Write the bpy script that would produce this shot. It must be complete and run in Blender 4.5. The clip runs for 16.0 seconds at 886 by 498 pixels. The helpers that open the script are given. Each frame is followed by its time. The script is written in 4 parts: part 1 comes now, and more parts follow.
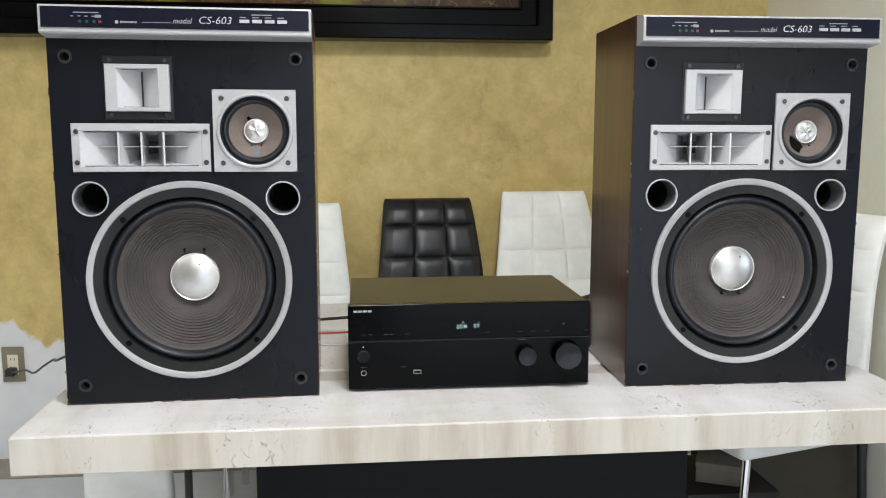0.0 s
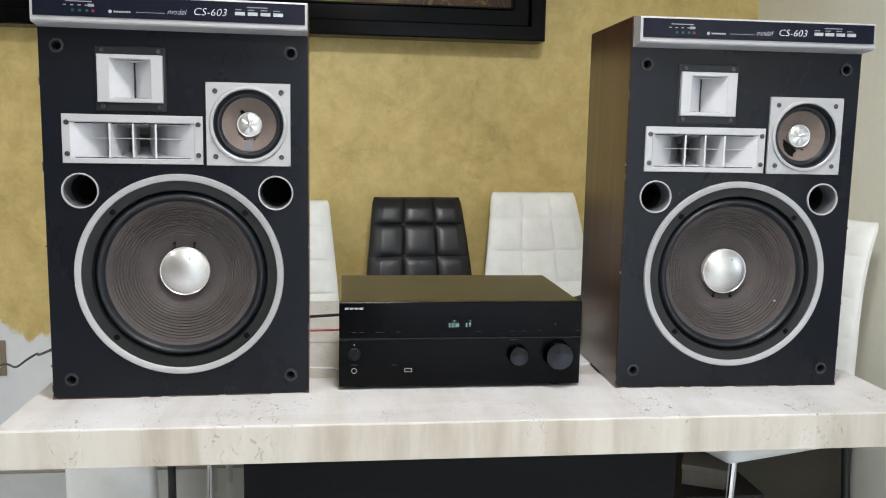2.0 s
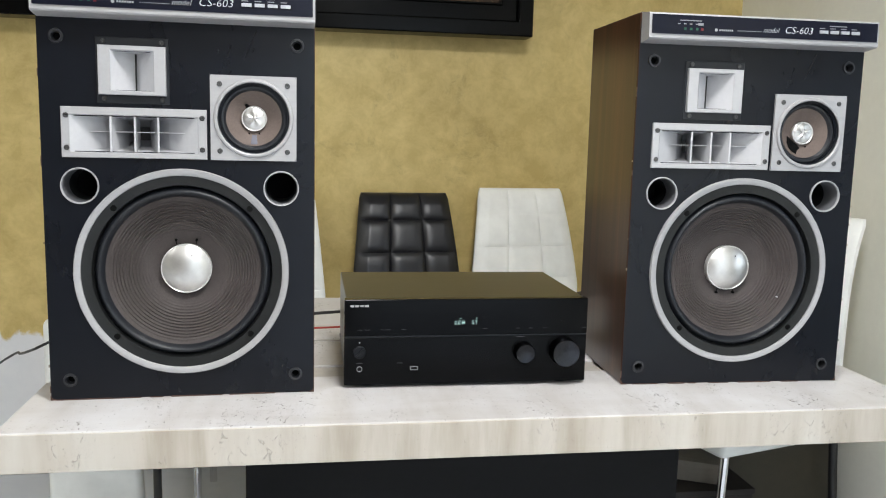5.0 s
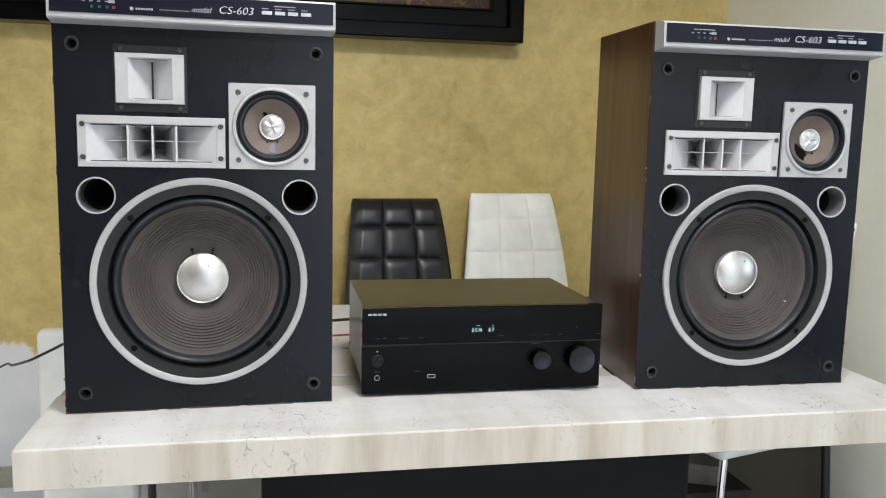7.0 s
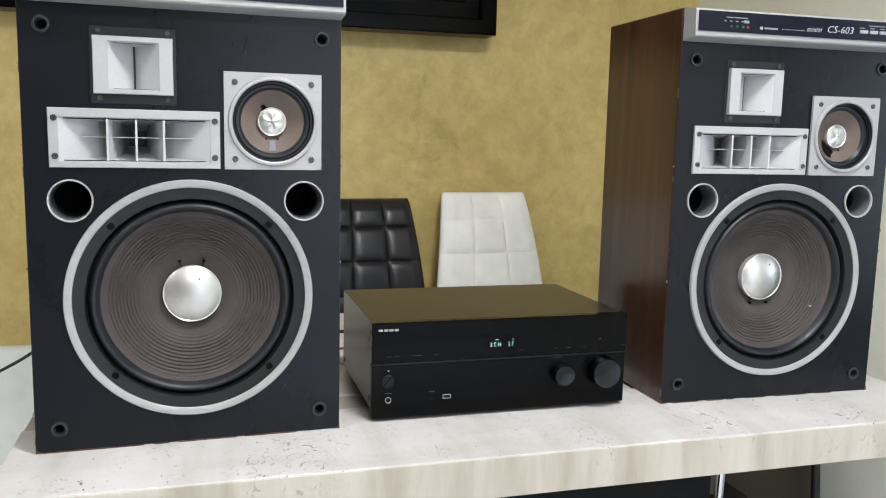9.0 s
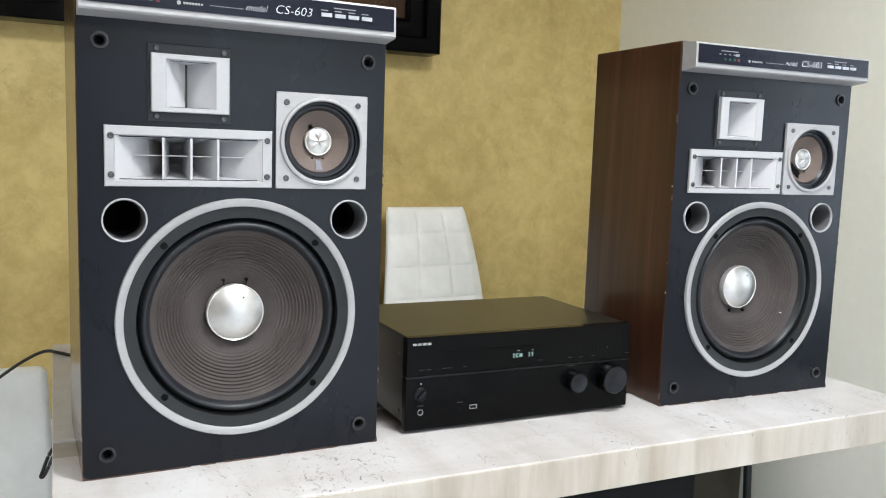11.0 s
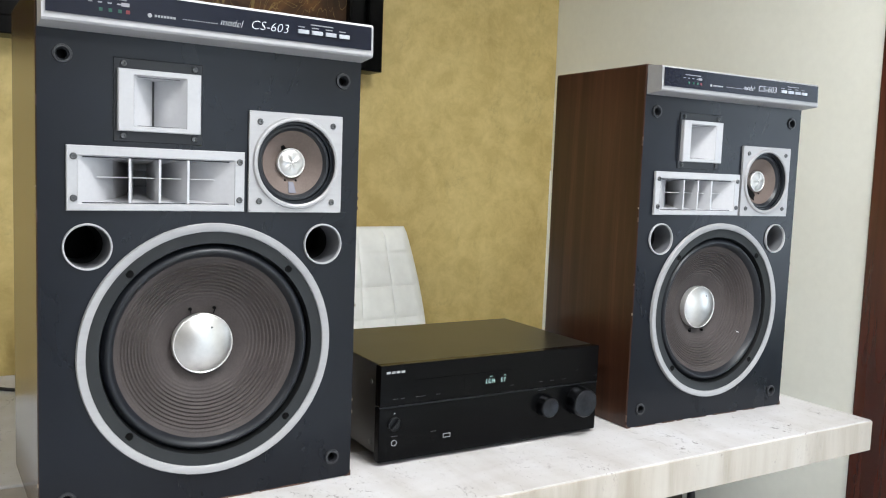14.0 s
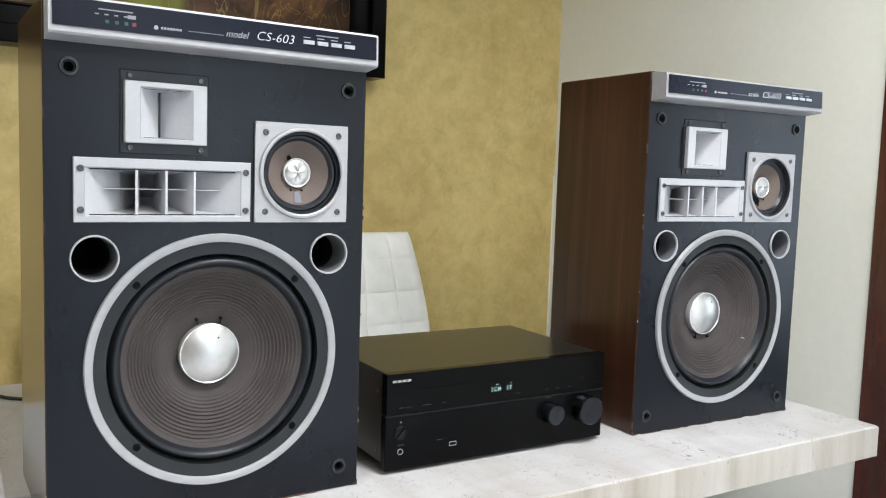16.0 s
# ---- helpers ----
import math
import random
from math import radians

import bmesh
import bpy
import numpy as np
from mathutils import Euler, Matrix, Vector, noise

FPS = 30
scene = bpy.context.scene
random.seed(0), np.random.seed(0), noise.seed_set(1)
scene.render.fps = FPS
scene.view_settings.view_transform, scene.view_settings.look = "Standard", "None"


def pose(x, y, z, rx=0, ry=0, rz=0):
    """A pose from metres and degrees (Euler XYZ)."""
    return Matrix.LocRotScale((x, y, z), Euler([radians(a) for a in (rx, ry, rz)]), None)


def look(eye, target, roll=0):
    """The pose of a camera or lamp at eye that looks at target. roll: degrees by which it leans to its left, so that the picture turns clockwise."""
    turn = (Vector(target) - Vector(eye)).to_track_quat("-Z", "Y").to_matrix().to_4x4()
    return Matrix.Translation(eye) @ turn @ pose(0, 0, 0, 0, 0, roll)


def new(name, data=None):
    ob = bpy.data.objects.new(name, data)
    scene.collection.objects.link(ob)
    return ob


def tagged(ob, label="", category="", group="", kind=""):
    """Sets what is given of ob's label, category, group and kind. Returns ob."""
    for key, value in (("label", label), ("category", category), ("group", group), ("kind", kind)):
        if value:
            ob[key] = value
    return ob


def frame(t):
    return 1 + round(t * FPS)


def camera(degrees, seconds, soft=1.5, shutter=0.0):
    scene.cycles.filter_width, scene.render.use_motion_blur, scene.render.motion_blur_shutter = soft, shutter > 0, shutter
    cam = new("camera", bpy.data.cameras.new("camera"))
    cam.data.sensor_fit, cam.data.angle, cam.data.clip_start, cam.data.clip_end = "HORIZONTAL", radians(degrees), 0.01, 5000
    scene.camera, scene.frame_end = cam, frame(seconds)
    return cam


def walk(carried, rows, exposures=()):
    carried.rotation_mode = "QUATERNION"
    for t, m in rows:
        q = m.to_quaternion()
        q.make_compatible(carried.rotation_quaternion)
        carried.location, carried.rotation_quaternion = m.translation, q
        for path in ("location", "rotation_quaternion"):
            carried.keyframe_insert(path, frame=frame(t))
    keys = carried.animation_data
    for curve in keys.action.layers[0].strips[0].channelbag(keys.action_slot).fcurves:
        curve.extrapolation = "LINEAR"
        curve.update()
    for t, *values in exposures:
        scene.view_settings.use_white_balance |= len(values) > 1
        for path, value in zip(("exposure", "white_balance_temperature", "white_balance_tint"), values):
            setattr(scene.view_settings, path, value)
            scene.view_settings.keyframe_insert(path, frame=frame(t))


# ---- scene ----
cam = camera(56.17, 16.0, soft=1.1)
PATH = [
    (0, 0.0208, -1.4218, 1.1965, -5.825, -7.717, 0.065),
    (0.5, 0.0198, -1.4245, 1.1963, -6.111, -7.638, 0.342),
    (1, 0.0163, -1.4238, 1.1928, -6.374, -7.642, 0.611),
    (1.5, 0.0100, -1.4201, 1.1933, -6.641, -7.701, 0.853),
    (2, 0.0068, -1.4133, 1.1908, -6.910, -7.653, 1.114),
    (2.5, 0.0035, -1.4071, 1.1940, -7.169, -7.654, 1.273),
    (3, -0.0093, -1.3990, 1.1942, -7.567, -7.643, 1.370),
    (3.5, -0.0189, -1.3968, 1.1938, -7.944, -7.693, 1.402),
    (4, -0.0306, -1.3950, 1.1914, -8.423, -7.823, 1.447),
    (6.5, -0.1151, -1.3762, 1.1889, -10.643, -7.904, 1.323),
    (7, -0.1414, -1.3728, 1.1951, -11.434, -7.648, 1.319),
    (7.5, -0.1682, -1.3699, 1.1919, -12.049, -7.474, 1.249),
    (8, -0.1893, -1.3487, 1.1898, -12.872, -7.461, 1.231),
    (8.5, -0.2088, -1.2776, 1.1881, -14.365, -7.579, 1.254),
    (9, -0.2435, -1.2123, 1.1905, -16.216, -7.729, 1.289),
    (11.5, -0.5320, -1.1652, 1.1970, -27.092, -6.348, 2.147),
    (12, -0.5521, -1.1569, 1.1945, -28.558, -6.080, 2.337),
    (12.5, -0.5778, -1.1448, 1.2004, -29.521, -5.665, 2.400),
    (13, -0.5800, -1.1269, 1.2020, -30.298, -5.503, 2.445),
    (13.5, -0.5670, -1.1115, 1.1982, -30.752, -5.439, 2.333),
    (14, -0.5562, -1.0959, 1.2017, -30.954, -5.332, 2.173),
    (14.5, -0.5548, -1.0924, 1.2050, -30.957, -5.292, 2.048),
    (15, -0.5545, -1.0942, 1.2064, -30.924, -5.259, 1.961),
    (15.5, -0.5529, -1.0953, 1.2068, -30.841, -5.142, 1.912),
    (16, -0.5601, -1.0940, 1.2102, -30.749, -5.134, 1.911),
]


def aim(x, y, z, yaw, pitch, roll):
    a, b = radians(yaw), radians(pitch)
    eye = Vector((x, y, z))
    ahead = Vector((-math.sin(a) * math.cos(b), math.cos(a) * math.cos(b), math.sin(b)))
    return look(eye, eye + 2 * ahead, roll)


walk(cam, [(t, aim(*row)) for t, *row in PATH], [(0, 0.04, 6420, 10.5), (4, 0.04, 6420, 10.5), (6.5, 0.0, 6420, 10.5), (7.5, 0.06, 6420, 10.5), (9, 0.06, 6420, 10.5), (11.5, 0.21, 6300, 10.5), (12.3, 0.24, 6280, 10.5), (14, 0.20, 6260, 10.5), (16, 0.13, 6270, 10.5)])

# ---------------------------------------------------------------- light
TZ = 0.75          # table top
CEIL = 2.55
world = bpy.data.worlds.new("world")
scene.world = world
world.use_nodes = True
wn = world.node_tree.nodes
sky = wn.new("ShaderNodeTexSky")
sky.sky_type = "NISHITA"
sky.sun_disc = False
sky.sun_elevation, sky.sun_rotation = radians(40), radians(200)
wn["Background"].inputs["Strength"].default_value = 0.12
world.node_tree.links.new(sky.outputs[0], wn["Background"].inputs["Color"])


def area_lamp(name, m, sx, sy, watts, colour, spread=180):
    d = bpy.data.lights.new(name, "AREA")
    d.shape, d.size, d.size_y, d.energy, d.color = "RECTANGLE", sx, sy, watts, colour
    d.spread = radians(spread)
    ob = new(name, d)
    ob.matrix_world = m
    return ob


# daylight in the unseen glazed door behind the camera, unseen ceiling fittings over the room
area_lamp("window_light", look((0.98, -3.46, 1.13), (0.98, 0, 1.13)), 1.5, 2.1, 22, (0.74, 0.87, 1.0))
area_lamp("unseen_lamp_light", look((0.28, -0.78, CEIL - 0.075), (0.28, -0.78, 0)), 0.40, 0.40, 36, (0.975, 0.98, 0.975))
area_lamp("unseen_lamp_light", look((0.10, -2.40, CEIL - 0.075), (0.10, -2.40, 0)), 0.4, 0.4, 30, (0.975, 0.98, 0.975))
# fill only: added at the left to lift the dark table strip and cabinet side
area_lamp("unseen_lamp_light", look((-1.75, -1.0, CEIL - 0.075), (-1.75, -1.0, 0)), 0.4, 0.4, 14, (0.975, 0.98, 0.975))

area_lamp("hall_window_light", look((3.52, -1.75, 1.35), (1.4, -0.7, 1.2)), 1.9, 1.7, 38, (0.78, 0.89, 1.0))

# ---------------------------------------------------------------- materials
def shader(name, rough=0.5, metal=0.0, coat=0.0, colour=(0.5, 0.5, 0.5), spec=0.5):
    m = bpy.data.materials.new(name)
    m.use_nodes = True
    b = m.node_tree.nodes["Principled BSDF"]
    b.inputs["Base Color"].default_value = (*colour, 1)
    b.inputs["Roughness"].default_value = rough
    b.inputs["Metallic"].default_value = metal
    b.inputs["Coat Weight"].default_value = coat
    b.inputs["Coat Roughness"].default_value = 0.12
    b.inputs["Specular IOR Level"].default_value = spec
    return m, m.node_tree, b


def coords(t, scale=(1, 1, 1), rot=(0, 0, 0), which="Object"):
    c = t.nodes.new("ShaderNodeTexCoord")
    m = t.nodes.new("ShaderNodeMapping")
    m.inputs["Scale"].default_value = scale
    m.inputs["Rotation"].default_value = rot
    t.links.new(c.outputs[which], m.inputs[0])
    return m.outputs[0]


def noise_tex(t, vec, scale, detail=6, rough=0.6, dist=0.0):
    n = t.nodes.new("ShaderNodeTexNoise")
    n.inputs["Scale"].default_value, n.inputs["Detail"].default_value = scale, detail
    n.inputs["Roughness"].default_value, n.inputs["Distortion"].default_value = rough, dist
    t.links.new(vec, n.inputs["Vector"])
    return n.outputs["Fac"]


def ramp(t, fac, *stops):
    r = t.nodes.new("ShaderNodeValToRGB")
    while len(r.color_ramp.elements) < len(stops):
        r.color_ramp.elements.new(0.5)
    for e, (p, c) in zip(r.color_ramp.elements, stops):
        e.position, e.color = p, (*((c,) * 3 if isinstance(c, (int, float)) else c), 1)
    t.links.new(fac, r.inputs[0])
    return r.outputs[0]


def mix(t, fac, a, b, mode="MIX"):
    n = t.nodes.new("ShaderNodeMix")
    n.data_type, n.blend_type = "RGBA", mode
    for sock, value in ((n.inputs[0], fac), (n.inputs[6], a), (n.inputs[7], b)):
        if isinstance(value, (int, float)):
            sock.default_value = value
        elif isinstance(value, tuple):
            sock.default_value = (*value, 1)
        else:
            t.links.new(value, sock)
    return n.outputs[2]


def maths(t, op, a, b=0.0):
    n = t.nodes.new("ShaderNodeMath")
    n.operation = op
    for sock, value in ((n.inputs[0], a), (n.inputs[1], b)):
        if isinstance(value, (int, float)):
            sock.default_value = value
        else:
            t.links.new(value, sock)
    return n.outputs[0]


def bump(t, b, height, strength=0.2, distance=0.001):
    n = t.nodes.new("ShaderNodeBump")
    n.inputs["Strength"].default_value, n.inputs["Distance"].default_value = strength, distance
    t.links.new(height, n.inputs["Height"])
    t.links.new(n.outputs[0], b.inputs["Normal"])


def base(t, b, colour):
    t.links.new(colour, b.inputs["Base Color"])


def grained(name, colour, rough, metal=0.0, coat=0.0, vary=0.12, scale=60, relief=0.15, dist=0.0005, spec=0.5, stretch=(1, 1, 1), patchy=0.06):
    """A plain surface with two scales of tone, a fine grain and uneven gloss."""
    m, t, b = shader(name, rough, metal, coat, colour, spec)
    v = coords(t, stretch)
    fine, broad = noise_tex(t, v, scale), noise_tex(t, v, scale / 12, 3)
    dark, light = tuple(c * (1 - vary) for c in colour), tuple(min(1, c * (1 + vary)) for c in colour)
    tone = ramp(t, maths(t, "ADD", maths(t, "MULTIPLY", fine, 0.5), maths(t, "MULTIPLY", broad, 0.5)), (0.35, dark), (0.65, light))
    base(t, b, tone)
    r = t.nodes.new("ShaderNodeMapRange")
    r.inputs["To Min"].default_value, r.inputs["To Max"].default_value = max(0.02, rough - patchy), min(1, rough + patchy)
    t.links.new(broad, r.inputs[0])
    t.links.new(r.outputs[0], b.inputs["Roughness"])
    if relief:
        bump(t, b, fine, relief, dist)
    return m


def gold_wall_paint():
    m, t, b = shader("gold_wall_paint", 0.55)
    v = coords(t)
    a = noise_tex(t, v, 3.2, 8, 0.62, 0.6)
    c = noise_tex(t, v, 14, 6, 0.7, 0.3)
    tone = ramp(t, a, (0.3, (0.43, 0.315, 0.105)), (0.5, (0.575, 0.435, 0.160)), (0.72, (0.66, 0.515, 0.215)))
    tone = mix(t, 0.42, tone, ramp(t, c, (0.38, (0.42, 0.315, 0.10)), (0.62, (0.69, 0.55, 0.23))))
    stain = ramp(t, noise_tex(t, coords(t, (1, 1, 0.7)), 5.5, 5, 0.65, 1.2), (0.56, 0.0), (0.68, 1.0))
    crumb = ramp(t, noise_tex(t, v, 38, 5, 0.7, 0.8), (0.47, 0.25), (0.60, 1.0))
    tone = mix(t, maths(t, "MULTIPLY", maths(t, "MULTIPLY", stain, crumb), 0.55), tone, (0.33, 0.25, 0.085))
    # bare plaster low on the wall where the paint has come away
    sep = t.nodes.new("ShaderNodeSeparateXYZ")
    t.links.new(v, sep.inputs[0])
    edge = maths(t, "ADD", maths(t, "MULTIPLY", noise_tex(t, v, 4.0, 8, 0.65), 0.34), maths(t, "MULTIPLY", noise_tex(t, coords(t, (1, 1, 0.25)), 9, 3), 0.14))
    level = maths(t, "ADD", maths(t, "ADD", sep.outputs[2], maths(t, "MULTIPLY", maths(t, "MAXIMUM", sep.outputs[0], -1.25), 0.42)), edge)
    bare = ramp(t, level, (0.275, 1.0), (0.30, 0.0))
    base(t, b, mix(t, bare, tone, mix(t, noise_tex(t, v, 9, 5), (0.62, 0.63, 0.66), (0.80, 0.80, 0.80))))
    bump(t, b, mix(t, 0.5, a, c), 0.25, 0.004)
    return m


def white_wall_paint():
    return grained("white_wall_paint", (0.80, 0.795, 0.715), 0.6, vary=0.03, scale=40, relief=0.12, dist=0.001)


def travertine(name, tint, pitted=1.0, banded=0.5):
    m, t, b = shader(name, 0.38)
    v = coords(t, (1, 2.6, 1))
    cloud = noise_tex(t, v, 5, 7, 0.6, 0.4)
    band = noise_tex(t, coords(t, (7, 1.2, 0.8)), 2.2, 5, 0.6, 0.2)
    tone = ramp(t, cloud, (0.3, (0.48, 0.455, 0.42)), (0.52, (0.59, 0.572, 0.545)), (0.72, (0.68, 0.67, 0.655)))
    tone = mix(t, banded, tone, ramp(t, band, (0.3, (0.39, 0.345, 0.285)), (0.5, (0.585, 0.556, 0.52)), (0.7, (0.69, 0.68, 0.665))))
    tone = mix(t, 1.0, tone, tint, "MULTIPLY")
    # pits: small, ragged, gathered in streaks
    zone = ramp(t, noise_tex(t, coords(t, (4.5, 1.6, 1.6)), 2.6, 3, 0.5), (0.50, 0.0), (0.61, 1.0))
    pit = ramp(t, noise_tex(t, coords(t, (1.3, 0.9, 0.7)), 85, 5, 0.7, 1.2), (0.605, 0.0), (0.64, 1.0))
    gash = ramp(t, noise_tex(t, coords(t, (1.6, 0.8, 0.45)), 30, 6, 0.72, 2.2), (0.730, 0.0), (0.745, 1.0))
    speck = ramp(t, noise_tex(t, coords(t, (1.0, 0.6, 0.8)), 210, 3, 0.6, 0.6), (0.66, 0.0), (0.70, 1.0))
    vein = ramp(t, noise_tex(t, coords(t, (1.2, 0.35, 0.5)), 9, 6, 0.75, 1.6), (0.488, 0.0), (0.5, 1.0), (0.512, 0.0))
    pits = maths(t, "MAXIMUM", maths(t, "MAXIMUM", maths(t, "MULTIPLY", zone, pit), maths(t, "MULTIPLY", gash, 0.9)), maths(t, "MULTIPLY", speck, 0.5))
    tone = mix(t, maths(t, "MULTIPLY", maths(t, "MULTIPLY", vein, zone), 0.35), tone, (0.40, 0.37, 0.34))
    base(t, b, mix(t, maths(t, "MULTIPLY", pits, 0.85 * pitted), tone, (0.135, 0.118, 0.10)))
    low = maths(t, "SUBTRACT", maths(t, "MULTIPLY", cloud, 0.15), maths(t, "MULTIPLY", pits, pitted))
    bump(t, b, low, 0.8, 0.0022)
    rr = ramp(t, cloud, (0.3, 0.30), (0.7, 0.46))
    t.links.new(rr, b.inputs["Roughness"])
    return m


def veneer(name, dark, mid, light, rough, coat, lines=1.0, spec=0.5, film=1.5):
    m, t, b = shader(name, rough, 0, coat, spec=spec)
    b.inputs["Coat IOR"].default_value = film
    b.inputs["Coat Roughness"].default_value = 0.2
    v = coords(t, (1, 1, 0.045))
    g = noise_tex(t, v, 34 * lines, 8, 0.65, 1.0)
    w = noise_tex(t, coords(t, (1, 1, 0.1)), 7 * lines, 3, 0.5, 0.4)
    tone = mix(t, 0.45, ramp(t, g, (0.3, dark), (0.55, mid), (0.75, light)), ramp(t, w, (0.3, dark), (0.7, light)))
    base(t, b, tone)
    bump(t, b, g, 0.08, 0.0006)
    return m


def cone_paper(name, colour, light):
    m, t, b = shader(name, 0.7)
    v = coords(t)
    f = noise_tex(t, v, 350, 4, 0.7)
    c = noise_tex(t, v, 14, 4)
    tone = mix(t, 0.5, ramp(t, f, (0.3, colour), (0.7, light)), ramp(t, c, (0.3, colour), (0.7, light)))
    base(t, b, tone)
    b.inputs["Specular IOR Level"].default_value = 0.3
    bump(t, b, f, 0.25, 0.0004)
    return m


def leather(name, colour, rough, spec=0.35):
    m, t, b = shader(name, rough, 0, 0.0, colour, spec)
    v = coords(t)
    vo = t.nodes.new("ShaderNodeTexVoronoi")
    vo.inputs["Scale"].default_value = 420
    t.links.new(v, vo.inputs["Vector"])
    n = noise_tex(t, v, 9, 4)
    base(t, b, ramp(t, n, (0.3, tuple(c * 0.9 for c in colour)), (0.7, tuple(min(1, c * 1.06) for c in colour))))
    bump(t, b, vo.outputs["Distance"], 0.18, 0.0006)
    return m


def painting():
    m, t, b = shader("painted_canvas", 0.35, spec=0.15)
    v = coords(t)
    a = noise_tex(t, v, 2.6, 7, 0.6, 1.5)
    tone = ramp(t, a, (0.32, (0.012, 0.008, 0.005)), (0.5, (0.06, 0.028, 0.012)), (0.62, (0.13, 0.06, 0.02)), (0.72, (0.05, 0.03, 0.012)))
    gold = ramp(t, noise_tex(t, coords(t, (1, 1, 0.5)), 9, 2, 0.4, 3.0), (0.485, 0.0), (0.5, 1.0), (0.515, 0.0))
    tone = mix(t, maths(t, "MULTIPLY", gold, 0.4), tone, (0.42, 0.30, 0.10))
    green = ramp(t, noise_tex(t, v, 3.1, 3, 0.5), (0.56, 0.0), (0.64, 1.0))
    base(t, b, mix(t, maths(t, "MULTIPLY", green, 0.7), tone, (0.24, 0.26, 0.02)))
    return m


def emitter(name, colour, strength):
    m, t, b = shader(name, 0.4, colour=colour)
    b.inputs["Emission Color"].default_value = (*colour, 1)
    b.inputs["Emission Strength"].default_value = strength
    return m


def baffle_vinyl():
    """Black vinyl with handling marks: broad smears in the gloss and a faint dust bloom."""
    m, t, b = shader("black_baffle_vinyl", 0.28, colour=(0.005, 0.006, 0.009), spec=0.26)
    v = coords(t)
    smear = noise_tex(t, coords(t, (1, 1, 0.5)), 6, 5, 0.6, 1.0)
    dust = noise_tex(t, v, 24, 7, 0.7, 0.4)
    tone = ramp(t, dust, (0.30, (0.0030, 0.0042, 0.0073)), (0.75, (0.0042, 0.0057, 0.0096)))
    base(t, b, tone)
    t.links.new(ramp(t, smear, (0.3, 0.26), (0.7, 0.31)), b.inputs["Roughness"])
    return m


def turned_metal():
    """Dark metal turned on a lathe: the brush marks run round the axis."""
    m, t, b = shader("dark_turned_knob", 0.30, 1.0, colour=(0.060, 0.062, 0.068))
    b.inputs["Anisotropic"].default_value = 0.85
    tan = t.nodes.new("ShaderNodeTangent")
    tan.direction_type, tan.axis = "RADIAL", "Y"
    t.links.new(tan.outputs[0], b.inputs["Tangent"])
    base(t, b, ramp(t, noise_tex(t, coords(t), 300, 3), (0.3, (0.026, 0.027, 0.031)), (0.7, (0.040, 0.042, 0.047))))
    return m


def floor_tile():
    m, t, b = shader("polished_floor_tile", 0.16)
    v = coords(t)
    base(t, b, ramp(t, noise_tex(t, v, 4, 7, 0.6, 0.8), (0.3, (0.70, 0.73, 0.79)), (0.6, (0.80, 0.83, 0.88)), (0.75, (0.66, 0.68, 0.74))))
    return m


GOLD_WALL, WHITE_WALL = gold_wall_paint(), white_wall_paint()
TAUPE_WALL = grained("taupe_wall_paint", (0.30, 0.27, 0.24), 0.6, vary=0.06, scale=40, relief=0.12, dist=0.001)
# same stone twice: cool tint for the lit top, dark warm tint for the shaded front
TRAV = travertine("travertine", (0.945, 0.95, 0.985), 1.2, 0.35)
TRAV_EDGE = travertine("shade_tinted_travertine", (0.82, 0.785, 0.72), 0.4, 0.75)
WALNUT = veneer("walnut_veneer", (0.006, 0.0022, 0.0012), (0.036, 0.0138, 0.0074), (0.100, 0.0400, 0.0205), 0.42, 1.0, spec=0.12, film=1.36)
DOOR_WOOD = veneer("red_brown_wood", (0.030, 0.008, 0.005), (0.060, 0.014, 0.009), (0.095, 0.024, 0.014), 0.25, 0.5)
BAFFLE = baffle_vinyl()
SILVER = grained("brushed_aluminium", (0.365, 0.36, 0.365), 0.52, metal=0.35, vary=0.06, scale=260, relief=0.05, stretch=(0.08, 1, 1))
SATIN = grained("satin_silver_plastic", (0.40, 0.397, 0.405), 0.40, metal=0.2, vary=0.05, scale=200, relief=0.06)
DOME = grained("aluminium_dome", (0.60, 0.585, 0.565), 0.39, metal=1.0, vary=0.08, scale=120, relief=0, patchy=0.08)
BRIGHTRIM = grained("bright_spun_rim", (0.80, 0.79, 0.77), 0.30, metal=0.6, vary=0.05, scale=200, relief=0)
# paler than the satin rims: light on the horns' inner walls put into the colour
FLARE = grained("brightened_horn_plastic", (0.465, 0.465, 0.48), 0.32, vary=0.05, scale=150, relief=0.05)
STREAK = grained("blue_grey_streak", (0.085, 0.085, 0.115), 0.5, vary=0.15, scale=90)
# near-black plug colour stands in for the shade deep in the horns
THROAT = grained("dark_throat_shade", (0.020, 0.019, 0.018), 0.5, vary=0.2, scale=90)
RUBBER = grained("black_rubber", (0.009, 0.0105, 0.0140), 0.42, vary=0.2, scale=90, relief=0.1, spec=0.4)
CASTING = grained("black_casting", (0.010, 0.0108, 0.0110), 0.36, vary=0.15, scale=200, relief=0.05, spec=0.35)
CONE = cone_paper("grey_brown_cone_paper", (0.040, 0.0330, 0.0315), (0.073, 0.0610, 0.0580))
MIDCONE = cone_paper("tan_cone_paper", (0.10, 0.075, 0.064), (0.155, 0.12, 0.104))
SLEEVE = grained("smoke_grey_sleeve", (0.11, 0.113, 0.122), 0.4, vary=0.15, scale=90)
SOCKET = grained("grey_black_rubber", (0.018, 0.019, 0.022), 0.4, vary=0.15, scale=90)
HOLE = grained("dark_inside", (0.002, 0.002, 0.002), 0.8, vary=0.2, scale=60, relief=0, spec=0.1)
SCREW = grained("blackened_screw", (0.10, 0.10, 0.10), 0.35, metal=0.8, vary=0.15, scale=300)
